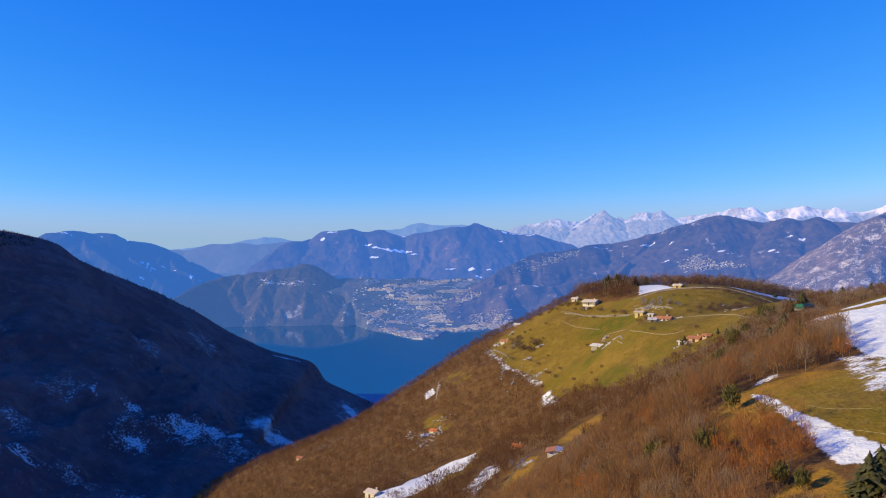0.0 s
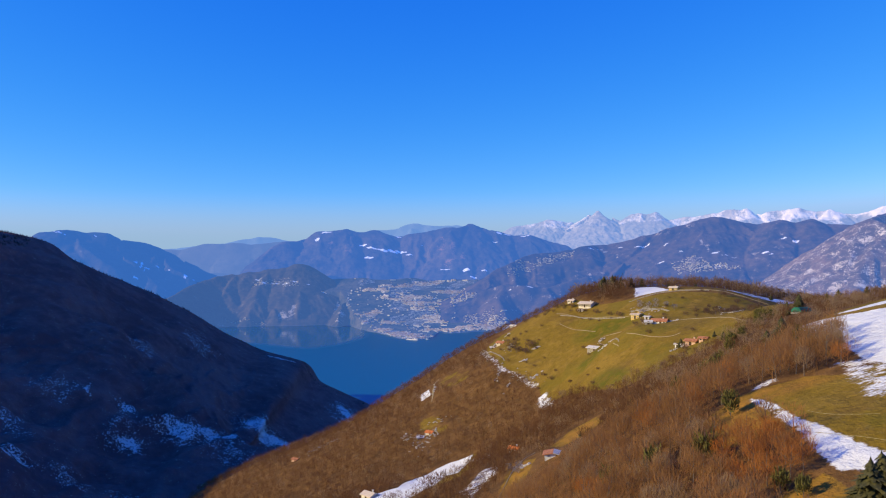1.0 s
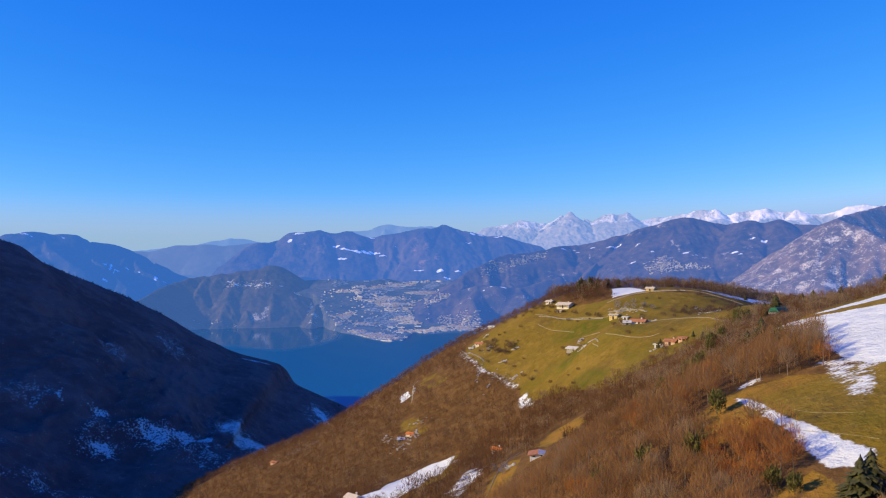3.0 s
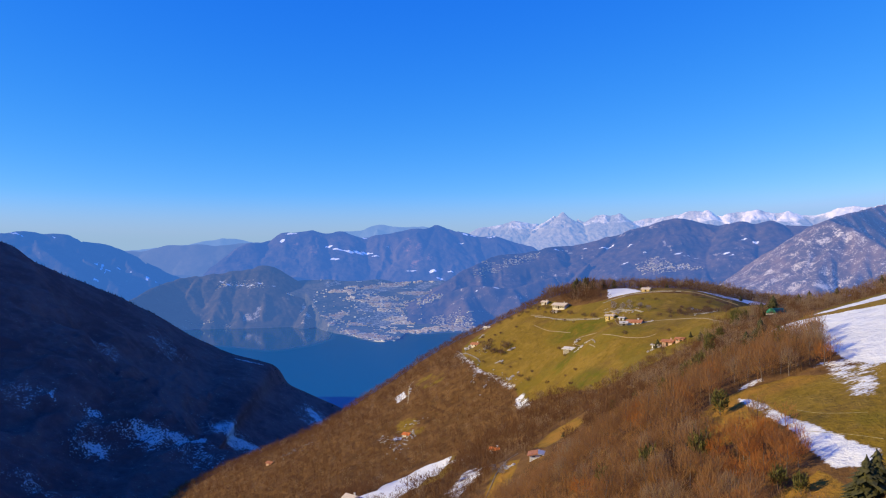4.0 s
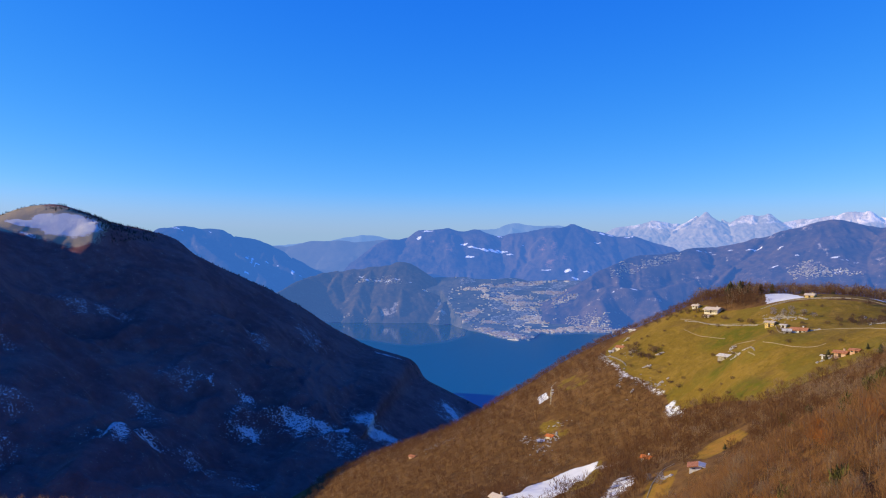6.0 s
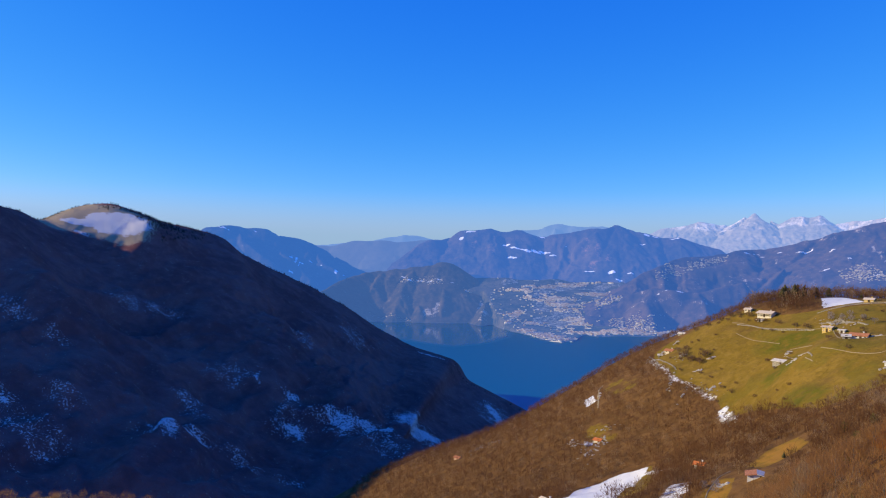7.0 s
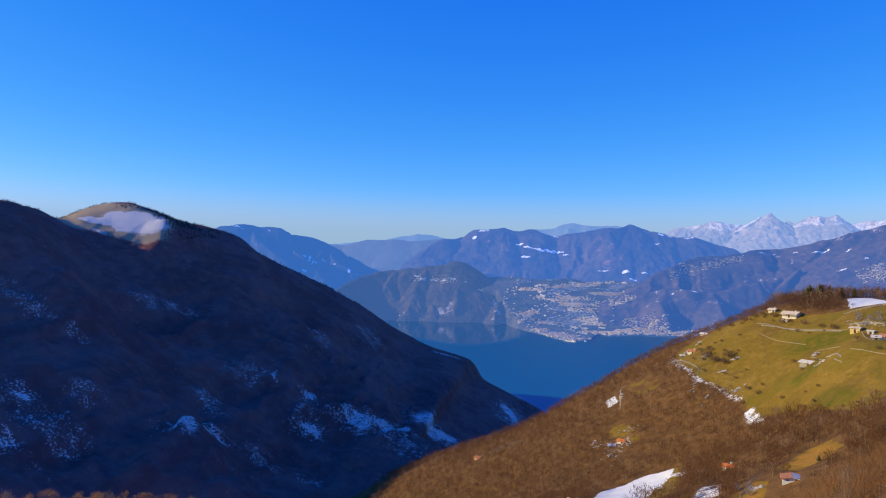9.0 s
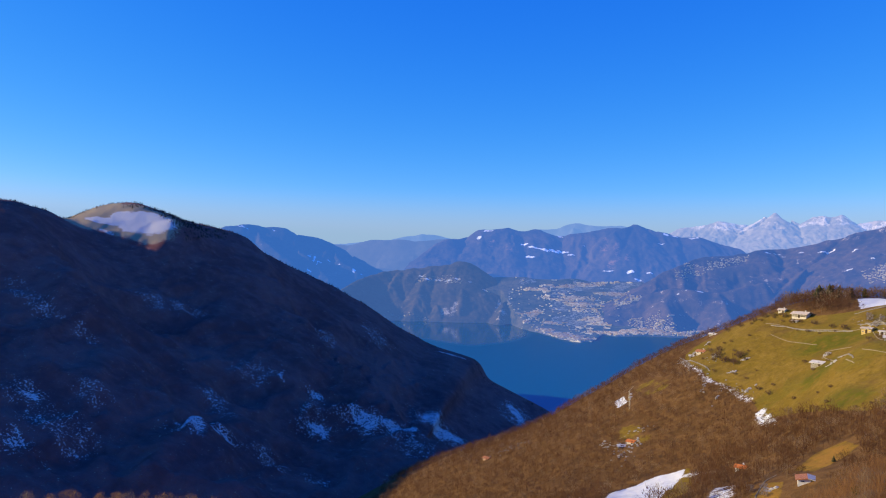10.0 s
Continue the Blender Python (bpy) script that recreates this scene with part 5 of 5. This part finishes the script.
def stone_run(label, line, high, wide, mat, seed):
    """A dry stone wall of loose blocks along a line on the plan."""
    r = np.random.default_rng(seed)
    verts, faces = [], []
    unit = np.array([(a, b, c) for c in (0, 1) for a, b in ((-1, -1), (1, -1), (1, 1), (-1, 1))], float) * (0.5, 0.5, 1)
    quads = np.array(((3, 2, 1, 0), (4, 5, 6, 7), (0, 1, 5, 4), (1, 2, 6, 5), (2, 3, 7, 6), (3, 0, 4, 7)))
    for (ax, ay), (bx, by) in zip(line, line[1:]):
        run = math.hypot(bx - ax, by - ay)
        for k in range(int(run / 0.9)):
            t = (k + 0.5) * 0.9 / run
            x, y = ax + (bx - ax) * t + r.normal() * 0.15, ay + (by - ay) * t + r.normal() * 0.15
            size = np.array((r.uniform(0.7, 1.2), wide * r.uniform(0.7, 1.2), high * r.uniform(0.6, 1.25) + 0.5))
            a = math.atan2(by - ay, bx - ax) + r.normal() * 0.2
            p = unit * size * r.uniform(0.85, 1.1, (8, 3))
            q = np.stack([p[:, 0] * math.cos(a) - p[:, 1] * math.sin(a) + x, p[:, 0] * math.sin(a) + p[:, 1] * math.cos(a) + y, p[:, 2] + float(land(x, y)) - 0.5], -1)
            faces.append(quads + 8 * len(verts))
            verts.append(q)
    return tagged(new("stone_wall", plain_mesh("stone_wall", np.vstack(verts), np.vstack(faces), mat)), label, "wall")


stone_run("dry stone wall along the farm track", ((100, 641), (109, 628), (122, 590), (134, 560)), 0.50, 0.7, STONE, 1)
stone_run("pale stone terrace wall above the yellow house", ((140, 566), (148, 558), (152, 545)), 0.80, 0.7, STONE, 2)
stone_run("pale stone terrace wall behind the red roof", ((144, 556), (154, 540), (156, 528)), 0.80, 0.7, STONE, 3)
stone_run("dry stone wall below the top field", ((146, 596), (168, 588), (196, 560)), 0.45, 0.7, STONE, 4)
stone_run("broken stone wall in the upper pasture", ((176, 486), (182, 466), (190, 452), (194, 430)), 0.60, 0.7, STONE, 5)
stone_run("stone edging of the barn yard", ((111, 512), (113, 500), (112, 486)), 0.35, 0.7, STONE, 6)
stone_run("stone wall along the spur's foot", ((38, 690), (44, 655), (50, 604)), 0.45, 0.7, STONE, 7)


def loose_stones(name, label, spots, count, size, mat, seed):
    r = np.random.default_rng(seed)
    tmp = bmesh.new()
    bmesh.ops.create_icosphere(tmp, subdivisions=1, radius=1.0)
    tmp.verts.index_update()
    base = np.array([v.co[:] for v in tmp.verts])
    tri = np.array([[v.index for v in f.verts] for f in tmp.faces])
    tmp.free()
    vs, fs = [], []
    for cx, cy, a, b, turn in spots:
        for _ in range(count):
            u, v = r.normal(size=2) * 0.45
            c, s = math.cos(radians(turn)), math.sin(radians(turn))
            x, y = cx + u * a * c - v * b * s, cy + u * a * s + v * b * c
            k = r.uniform(0.5, 1.3) * size
            fs.append(tri + len(base) * len(vs))
            vs.append(base * r.uniform(0.7, 1.2, (len(base), 1)) * (k, k * r.uniform(0.6, 1), k * 0.6) + (x, y, float(land(x, y)) + 0.1 * k))
    return tagged(new(name, plain_mesh(name, np.vstack(vs), np.vstack(fs), mat)), label, "stones", kind="stuff")


PALE_STONE = plain("pale_limestone_rubble", (0.34, 0.30, 0.25), (0.62, 0.57, 0.49), 0.6, bump=0.05)
loose_stones("pale_rubble", "white limestone rubble round sheds and walls", ((38, 672, 3, 14, 15), (40, 640, 2, 22, -6), (45, 590, 2, 14, -20), (52, 570, 2, 14, -25), (74, 602, 3, 2, 0), (64, 591, 5, 1.5, -20), (68, 554, 4, 3, 0), (60, 690, 4, 2, 30), (50, 682, 4, 3, 0), (112, 540, 3, 3, 0), (108, 508, 4, 5, 0), (128, 414, 4, 2, 0),
                                                                                (-16, 552, 10, 6, -20), (-4, 548, 7, 8, 0), (-14, 536, 8, 6, 0), (-2, 566, 8, 6, 0), (-24, 560, 6, 10, 0), (140, 500, 6, 1.5, -30), (146, 492, 5, 1.5, -30), (148, 548, 6, 14, 20), (-5, 640, 2, 20, 0), (180, 470, 2, 20, 10), (172, 450, 2, 14, 10), (186, 500, 2, 16, 10), (34, 330, 2, 6, 0)), 16, 0.95, PALE_STONE, 8)
loose_stones("loose_stones", "pale loose rubble on the pasture's edges", ((148, 560, 8, 22, 20), (182, 466, 4, 16, 10), (58, 634, 5, 12, 0), (40, 660, 3, 30, 10), (62, 560, 4, 26, 20), (-14, 545, 9, 22, 0), (66, 492, 4, 18, 0), (-100, 640, 20, 10, 0)), 45, 0.7, STONE, 3)

# shrubs and pale orchard trees on the pasture
PALE_TWIGS = bark_material("pale_twigs", (0.26, 0.21, 0.18), (0.50, 0.44, 0.40), (0.5, 0.4, 0.3))
DARK_TWIGS = bark_material("hedge_twigs", (0.15, 0.088, 0.05), (0.27, 0.165, 0.085), (0.3, 0.14, 0.03))


def shrub_kind(label, high, wide, twigs, mat, name="shrub"):
    cv, cf = bare_crown(high, wide, twigs, 0.28)
    cv[:, 2] -= high * 0.12
    tv, tf = bare_trunk(high * 0.8, 0.09, 4)
    return tree_thing(name, label, "shrub" if name == "shrub" else "tree", (("stems", plain_mesh("stems", tv, tf, BARK)), ("crown", plain_mesh("crown", cv, cf, mat, np.full(len(cv), 0.2)))))


def scatter(kinds, places_, group):
    r = np.random.default_rng(len(places_))
    for n, (x, y, s) in enumerate(places_):
        m = pose(x, y, float(land(x, y)), 0, 0, r.uniform(0, 360))
        ob = kinds[n] if n < len(kinds) else copy_thing(kinds[n % len(kinds)], m)
        s = s * 0.8 if x > 165 and y > 410 else s
        ob.matrix_basis = m @ Matrix.Diagonal((s, s, s, 1))
        ob["group"] = group


scatter([shrub_kind("leafless brown shrub in the pasture", 3.2, 3.6, 160, DARK_TWIGS) for _ in range(3)],
        ((57, 625, 2.0), (60, 628, 1.6), (70, 607, 2.2), (73, 610, 1.6), (62, 609, 1.8), (66, 604, 1.4), (123, 609, 1.6), (113, 632, 1.4), (128, 584, 1.4), (110, 646, 1.6), (104, 654, 1.6), (118, 628, 1.2), (116, 600, 1.0), (132, 572, 1.4), (84, 676, 1.6), (92, 668, 1.8), (76, 690, 1.6), (99, 662, 1.8), (131, 520, 1.2), (134, 512, 1.4), (146, 505, 1.2),
         (167, 505, 1.6), (170, 494, 1.8), (168, 486, 1.6), (170, 478, 1.8), (169, 468, 1.6), (168, 458, 1.8), (167, 448, 1.6), (166, 438, 1.8), (167, 428, 1.6), (168, 418, 1.8), (172, 500, 1.6), (174, 462, 1.8), (173, 452, 1.5), (104, 534, 1.0), (100, 524, 0.9), (108, 522, 0.8), (95, 470, 0.8), (90, 476, 0.6), (75, 530, 1.2), (80, 540, 0.8), (72, 545, 1.2), (88, 452, 0.8),
         (83, 499, 0.9), (101, 548, 1.0), (126, 470, 1.0), (60, 610, 1.8), (66, 600, 1.7), (70, 622, 0.9), (62, 640, 1.7), (120, 585, 0.7), (127, 575, 0.7), (133, 566, 0.7), (112, 612, 0.6), (128, 408, 1.1), (126, 400, 1.0), (180, 470, 1.8),
         (176, 480, 1.8), (186, 455, 2.0), (190, 500, 1.8), (184, 486, 1.8), (192, 470, 2.0), (196, 446, 2.0), (178, 500, 1.5), (72, 648, 0.9), (84, 640, 0.7), (57, 655, 1.5), (140, 430, 0.9), (150, 520, 0.9), (160, 505, 1.0), (170, 515, 0.9),
         (174, 430, 1.4), (176, 440, 1.5), (178, 512, 1.4), (181, 505, 1.5), (170, 446, 1.2), (50, 640, 0.9), (55, 622, 1.0), (64, 585, 0.9), (74, 600, 0.8), (78, 612, 0.7), (69, 570, 0.8), (52, 600, 0.9), (68, 655, 0.8), (77, 575, 0.6), (48, 668, 0.9), (60, 680, 0.9), (160, 484, 0.9), (165, 470, 1.0), (158, 540, 1.0), (166, 560, 0.9), (172, 548, 1.0), (112, 534, 0.8), (86, 420, 0.6), (92, 418, 0.6), (97, 412, 0.5), (119, 402, 0.8), (108, 640, 0.7), (104, 650, 0.8), (96, 658, 1.0), (90, 664, 0.9), (200, 520, 1.8), (205, 500, 1.8), (198, 540, 1.8), (190, 560, 1.0), (66, 528, 0.8)), "shrubs of the pasture")
scatter([shrub_kind("pale grey bare orchard tree on the terrace", 5.0, 4.6, 150, PALE_TWIGS, "orchard_tree") for _ in range(2)],
        ((146, 566, 1.0), (150, 556, 1.1), (153, 548, 1.0), (148, 574, 1.0), (156, 560, 1.0), (158, 540, 1.1), (144, 550, 0.8), (160, 528, 1.0), (32, 332, 0.8), (28, 338, 0.9), (30, 322, 0.8)), "orchard trees")

# the round green tunnel
bm = bmesh.new()
for k in range(13):
    a = math.pi * k / 12
    for v in (-4.0, 4.0):
        bm.verts.new((2.6 * math.cos(a), v, 2.4 * math.sin(a)))
bm.verts.ensure_lookup_table()
for k in range(12):
    bm.faces.new([bm.verts[i] for i in (2 * k, 2 * k + 1, 2 * k + 3, 2 * k + 2)])
for v in (0, 1):
    bm.faces.new([bm.verts[2 * k + v] for k in (range(13) if v else reversed(range(13)))])
bmesh.ops.solidify(bm, geom=bm.faces[:], thickness=0.06)
tunnel = tagged(new("polytunnel"), "green sheeted tunnel shed at the field's end", "shed")
part("cover", bm, SHEETING, tunnel)
bm = bmesh.new()
box(bm, -2.7, 2.7, -4.1, 4.1, -0.8, 0.12)
part("footing", bm, STONE, tunnel)
tunnel.matrix_basis = pose(164, 352, float(land(164, 352)) + 0.3, 0, 0, -60)

# ---- the far shore: towns and villages ----
def town_material():
    m, nt, b = material("town_walls_and_roofs", 0.8, 0.2)
    r = nt.nodes.new("ShaderNodeNewGeometry").outputs["Random Per Island"]
    wall = mix(nt, r, (0.40, 0.36, 0.31), (0.84, 0.78, 0.68))
    top = mix(nt, steps(nt, r, 0.1, 0.9), (0.38, 0.26, 0.20), (0.60, 0.55, 0.50))
    put(nt, b.inputs["Base Color"], mix(nt, attribute(nt, "tint"), wall, top))
    # haze of the distance, put into walls and roofs as faint blue glow
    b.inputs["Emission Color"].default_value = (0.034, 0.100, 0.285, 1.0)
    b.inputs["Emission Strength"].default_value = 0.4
    return m


TOWN = town_material()


def far_houses(name, label, rows, mat=TOWN):
    """Many small far-off buildings, each with walls and a pitched roof. rows: x, y, z, width, depth, height, turn."""
    cube = np.array([(-.5, -.5, 0), (.5, -.5, 0), (.5, .5, 0), (-.5, .5, 0), (-.5, -.5, 1), (.5, -.5, 1), (.5, .5, 1), (-.5, .5, 1)], float)
    ctri = np.array(((0, 1, 5), (0, 5, 4), (1, 2, 6), (1, 6, 5), (2, 3, 7), (2, 7, 6), (3, 0, 4), (3, 4, 7)))
    roof = np.array([(-.56, -.58, .98), (.56, -.58, .98), (.56, .58, .98), (-.56, .58, .98), (-.56, 0, 1.38), (.56, 0, 1.38)], float)
    rtri = np.array(((0, 1, 5), (0, 5, 4), (2, 3, 4), (2, 4, 5), (0, 4, 3), (1, 2, 5)))
    vs, fs, ts, k = [], [], [], 0
    for x, y, z, w, d, h, turn in rows:
        c, s = math.cos(turn), math.sin(turn)
        for v, f, t in ((cube, ctri, 0.0), (roof, rtri, 1.0)):
            p = v * (w, d, h)
            vs.append(np.stack([p[:, 0] * c - p[:, 1] * s + x, p[:, 0] * s + p[:, 1] * c + y, p[:, 2] + z - 1.0], -1))
            fs.append(f + k)
            ts.append(np.full(len(v), t))
            k += len(v)
    return tagged(new(name, plain_mesh(name, np.vstack(vs), np.vstack(fs), mat, np.concatenate(ts))), label, "buildings", kind="stuff")


r = np.random.default_rng(11)
rows = []
# quarters: dense along the shore, in patches further up, with woods and gardens between
QUARTERS = ((-150, 3050, 80, 70, -50), (-240, 3180, 40, 60, -50), (-330, 3380, 30, 100, -20), (-60, 2920, 50, 40, 0), (60, 3180, 110, 40, 0), (200, 3250, 110, 60, 10), (320, 3230, 120, 60, 0), (-316, 3505, 60, 34, 0), (-210, 3380, 30, 24, 0), (-40, 3560, 80, 30, 0), (-37, 3440, 60, 30, 0),
            (-150, 3720, 110, 36, 0), (-91, 3640, 60, 30, 0), (-330, 3835, 90, 24, 0), (-203, 3790, 60, 26, 0), (-68, 3940, 80, 30, 0), (60, 3985, 90, 24, 0), (-200, 3900, 80, 24, 0), (60, 3640, 70, 36, 0), (118, 3560, 60, 30, 0), (13, 3404, 60, 30, 0), (60, 3800, 70, 26, 0))
cx, cy = r.uniform(-430, 480, 46000), r.uniform(2840, 4010, 46000)
built = blob(cx, cy, QUARTERS)
streets = rough(cx, cy, 55, 29) + 0.6 * rough(cx, cy, 22, 31)
chosen = r.random(len(cx)) < np.clip(0.80 * built * np.clip(0.55 + 1.5 * streets, 0, 1) + 0.035 * (streets > 0.1) * (cx < 90), 0, 1)
zz, rise = town_height(cx, cy)
fx, fy, fz, _ = SURFACES["backdrop_mountain_terraced"]
foot = (cx > 60) & chosen
for i in np.flatnonzero(foot):
    k = np.argmin((fx.ravel() - cx[i]) ** 2 + (fy.ravel() - cy[i]) ** 2)
    zz[i] = max(zz[i], fz.ravel()[k])
for x, y, z, q in zip(cx[chosen], cy[chosen], zz[chosen], rise[chosen]):
    if q < 9:
        continue
    big = r.random() < 0.06
    rows.append((x, y, float(z), r.uniform(14, 30) if big else r.uniform(4, 9), r.uniform(6, 10) if big else r.uniform(3.5, 6), r.uniform(2.5, 4) if big else r.uniform(2, 4.5), r.normal() * 0.25 + 0.4 * math.sin(x / 90 + y / 140)))
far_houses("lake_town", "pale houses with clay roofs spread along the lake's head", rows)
rows = []
for _ in range(420):
    x, y = r.uniform(-1520, -1040), r.uniform(3640, 3960)
    if rough(np.array([x]), np.array([y]), 80, 41)[0] > -0.05:
        rows.append((x, y, float(town_height(np.array([x]), np.array([y]))[0][0]), r.uniform(5, 12), r.uniform(4, 7), r.uniform(2, 4), r.normal() * 0.3))
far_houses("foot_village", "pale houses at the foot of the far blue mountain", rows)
# quay walls and moles on the headland
for x, y, w, turn in ((-92, 2880, 60, -38), (-50, 2905, 44, -38), (-120, 2930, 46, -38)):
    bm = bmesh.new()
    box(bm, -w / 2, w / 2, -4, 4, -2, 1.4)
    box(bm, -w / 2 + 6, w / 2 - 6, -2.6, 2.6, 1.4, 3.4)
    mole = tagged(new("quay_shed"), "long low pale shed on the harbour quay", "shed")
    part("quay_wall_and_hall", bm, TOWN, mole)
    mole.matrix_basis = pose(x, y, 0, 0, 0, turn)
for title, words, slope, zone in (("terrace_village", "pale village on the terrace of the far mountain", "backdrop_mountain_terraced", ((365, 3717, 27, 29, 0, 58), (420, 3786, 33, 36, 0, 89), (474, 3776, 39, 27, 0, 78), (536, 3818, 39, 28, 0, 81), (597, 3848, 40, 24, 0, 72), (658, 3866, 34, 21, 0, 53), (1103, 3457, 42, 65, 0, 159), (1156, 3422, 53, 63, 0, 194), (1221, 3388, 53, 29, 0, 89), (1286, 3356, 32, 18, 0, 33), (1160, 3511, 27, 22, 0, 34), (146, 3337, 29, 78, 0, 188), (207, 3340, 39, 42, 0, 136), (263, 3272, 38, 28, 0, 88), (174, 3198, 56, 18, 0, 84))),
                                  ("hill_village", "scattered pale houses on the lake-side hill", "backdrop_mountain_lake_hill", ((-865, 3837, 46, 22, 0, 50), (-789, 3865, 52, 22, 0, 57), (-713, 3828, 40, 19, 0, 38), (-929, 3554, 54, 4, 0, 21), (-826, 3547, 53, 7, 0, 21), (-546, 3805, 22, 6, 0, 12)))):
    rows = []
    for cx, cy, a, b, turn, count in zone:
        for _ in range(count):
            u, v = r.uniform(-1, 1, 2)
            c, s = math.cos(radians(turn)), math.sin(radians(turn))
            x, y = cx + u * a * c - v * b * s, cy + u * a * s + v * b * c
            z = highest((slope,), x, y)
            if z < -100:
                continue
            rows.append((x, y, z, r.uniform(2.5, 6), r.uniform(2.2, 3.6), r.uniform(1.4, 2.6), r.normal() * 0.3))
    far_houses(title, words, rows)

# trees along the crest of the shaded mountain
x, y, z, at_crest = SURFACES["mountain_shaded"]
vs, fs, k = [], [], 0
for n in range(1200):
    i = r.integers(int(x.shape[0] * 0.30), int(x.shape[0] * 0.97))
    j = at_crest + r.integers(-1, 4)
    h = r.uniform(2.5, 5) * (0.6 if z[i, j] < 200 else 1.0)
    v, f = conifer_crown(h, h * r.uniform(0.9, 1.5), 5, 5)
    vs.append(v + (x[i, j] + r.uniform(-3, 3), y[i, j] + r.uniform(-3, 3), z[i, j] - 1.5))
    fs.append(f + k)
    k += len(v)
# the dark wood on the dome beside the snowy meadow
for n in range(2600):
    px, py = r.uniform(-840, -560), r.uniform(1130, 1420)
    if blob(np.array([px]), np.array([py]), ((-705, 1215, 30, 60, 10), (-700, 1270, 30, 40, 20), (-745, 1240, 34, 60, 20), (-712, 1185, 14, 30, 0), (-775, 1222, 60, 12, 40), (-800, 1240, 30, 16, 40)))[0] < 0.5:
        continue
    h = r.uniform(3.0, 5.5)
    v, f = conifer_crown(h, h * r.uniform(0.9, 1.4), 5, 5)
    vs.append(v + (px, py, on_slope("mountain_shaded", px, py) - 1.0))
    fs.append(f + k)
    k += len(v)
tagged(new("crest_trees", plain_mesh("crest_trees", np.vstack(vs), np.vstack(fs), DARK_NEEDLES)), "dark trees along the shaded mountain's crest", "trees", kind="stuff")
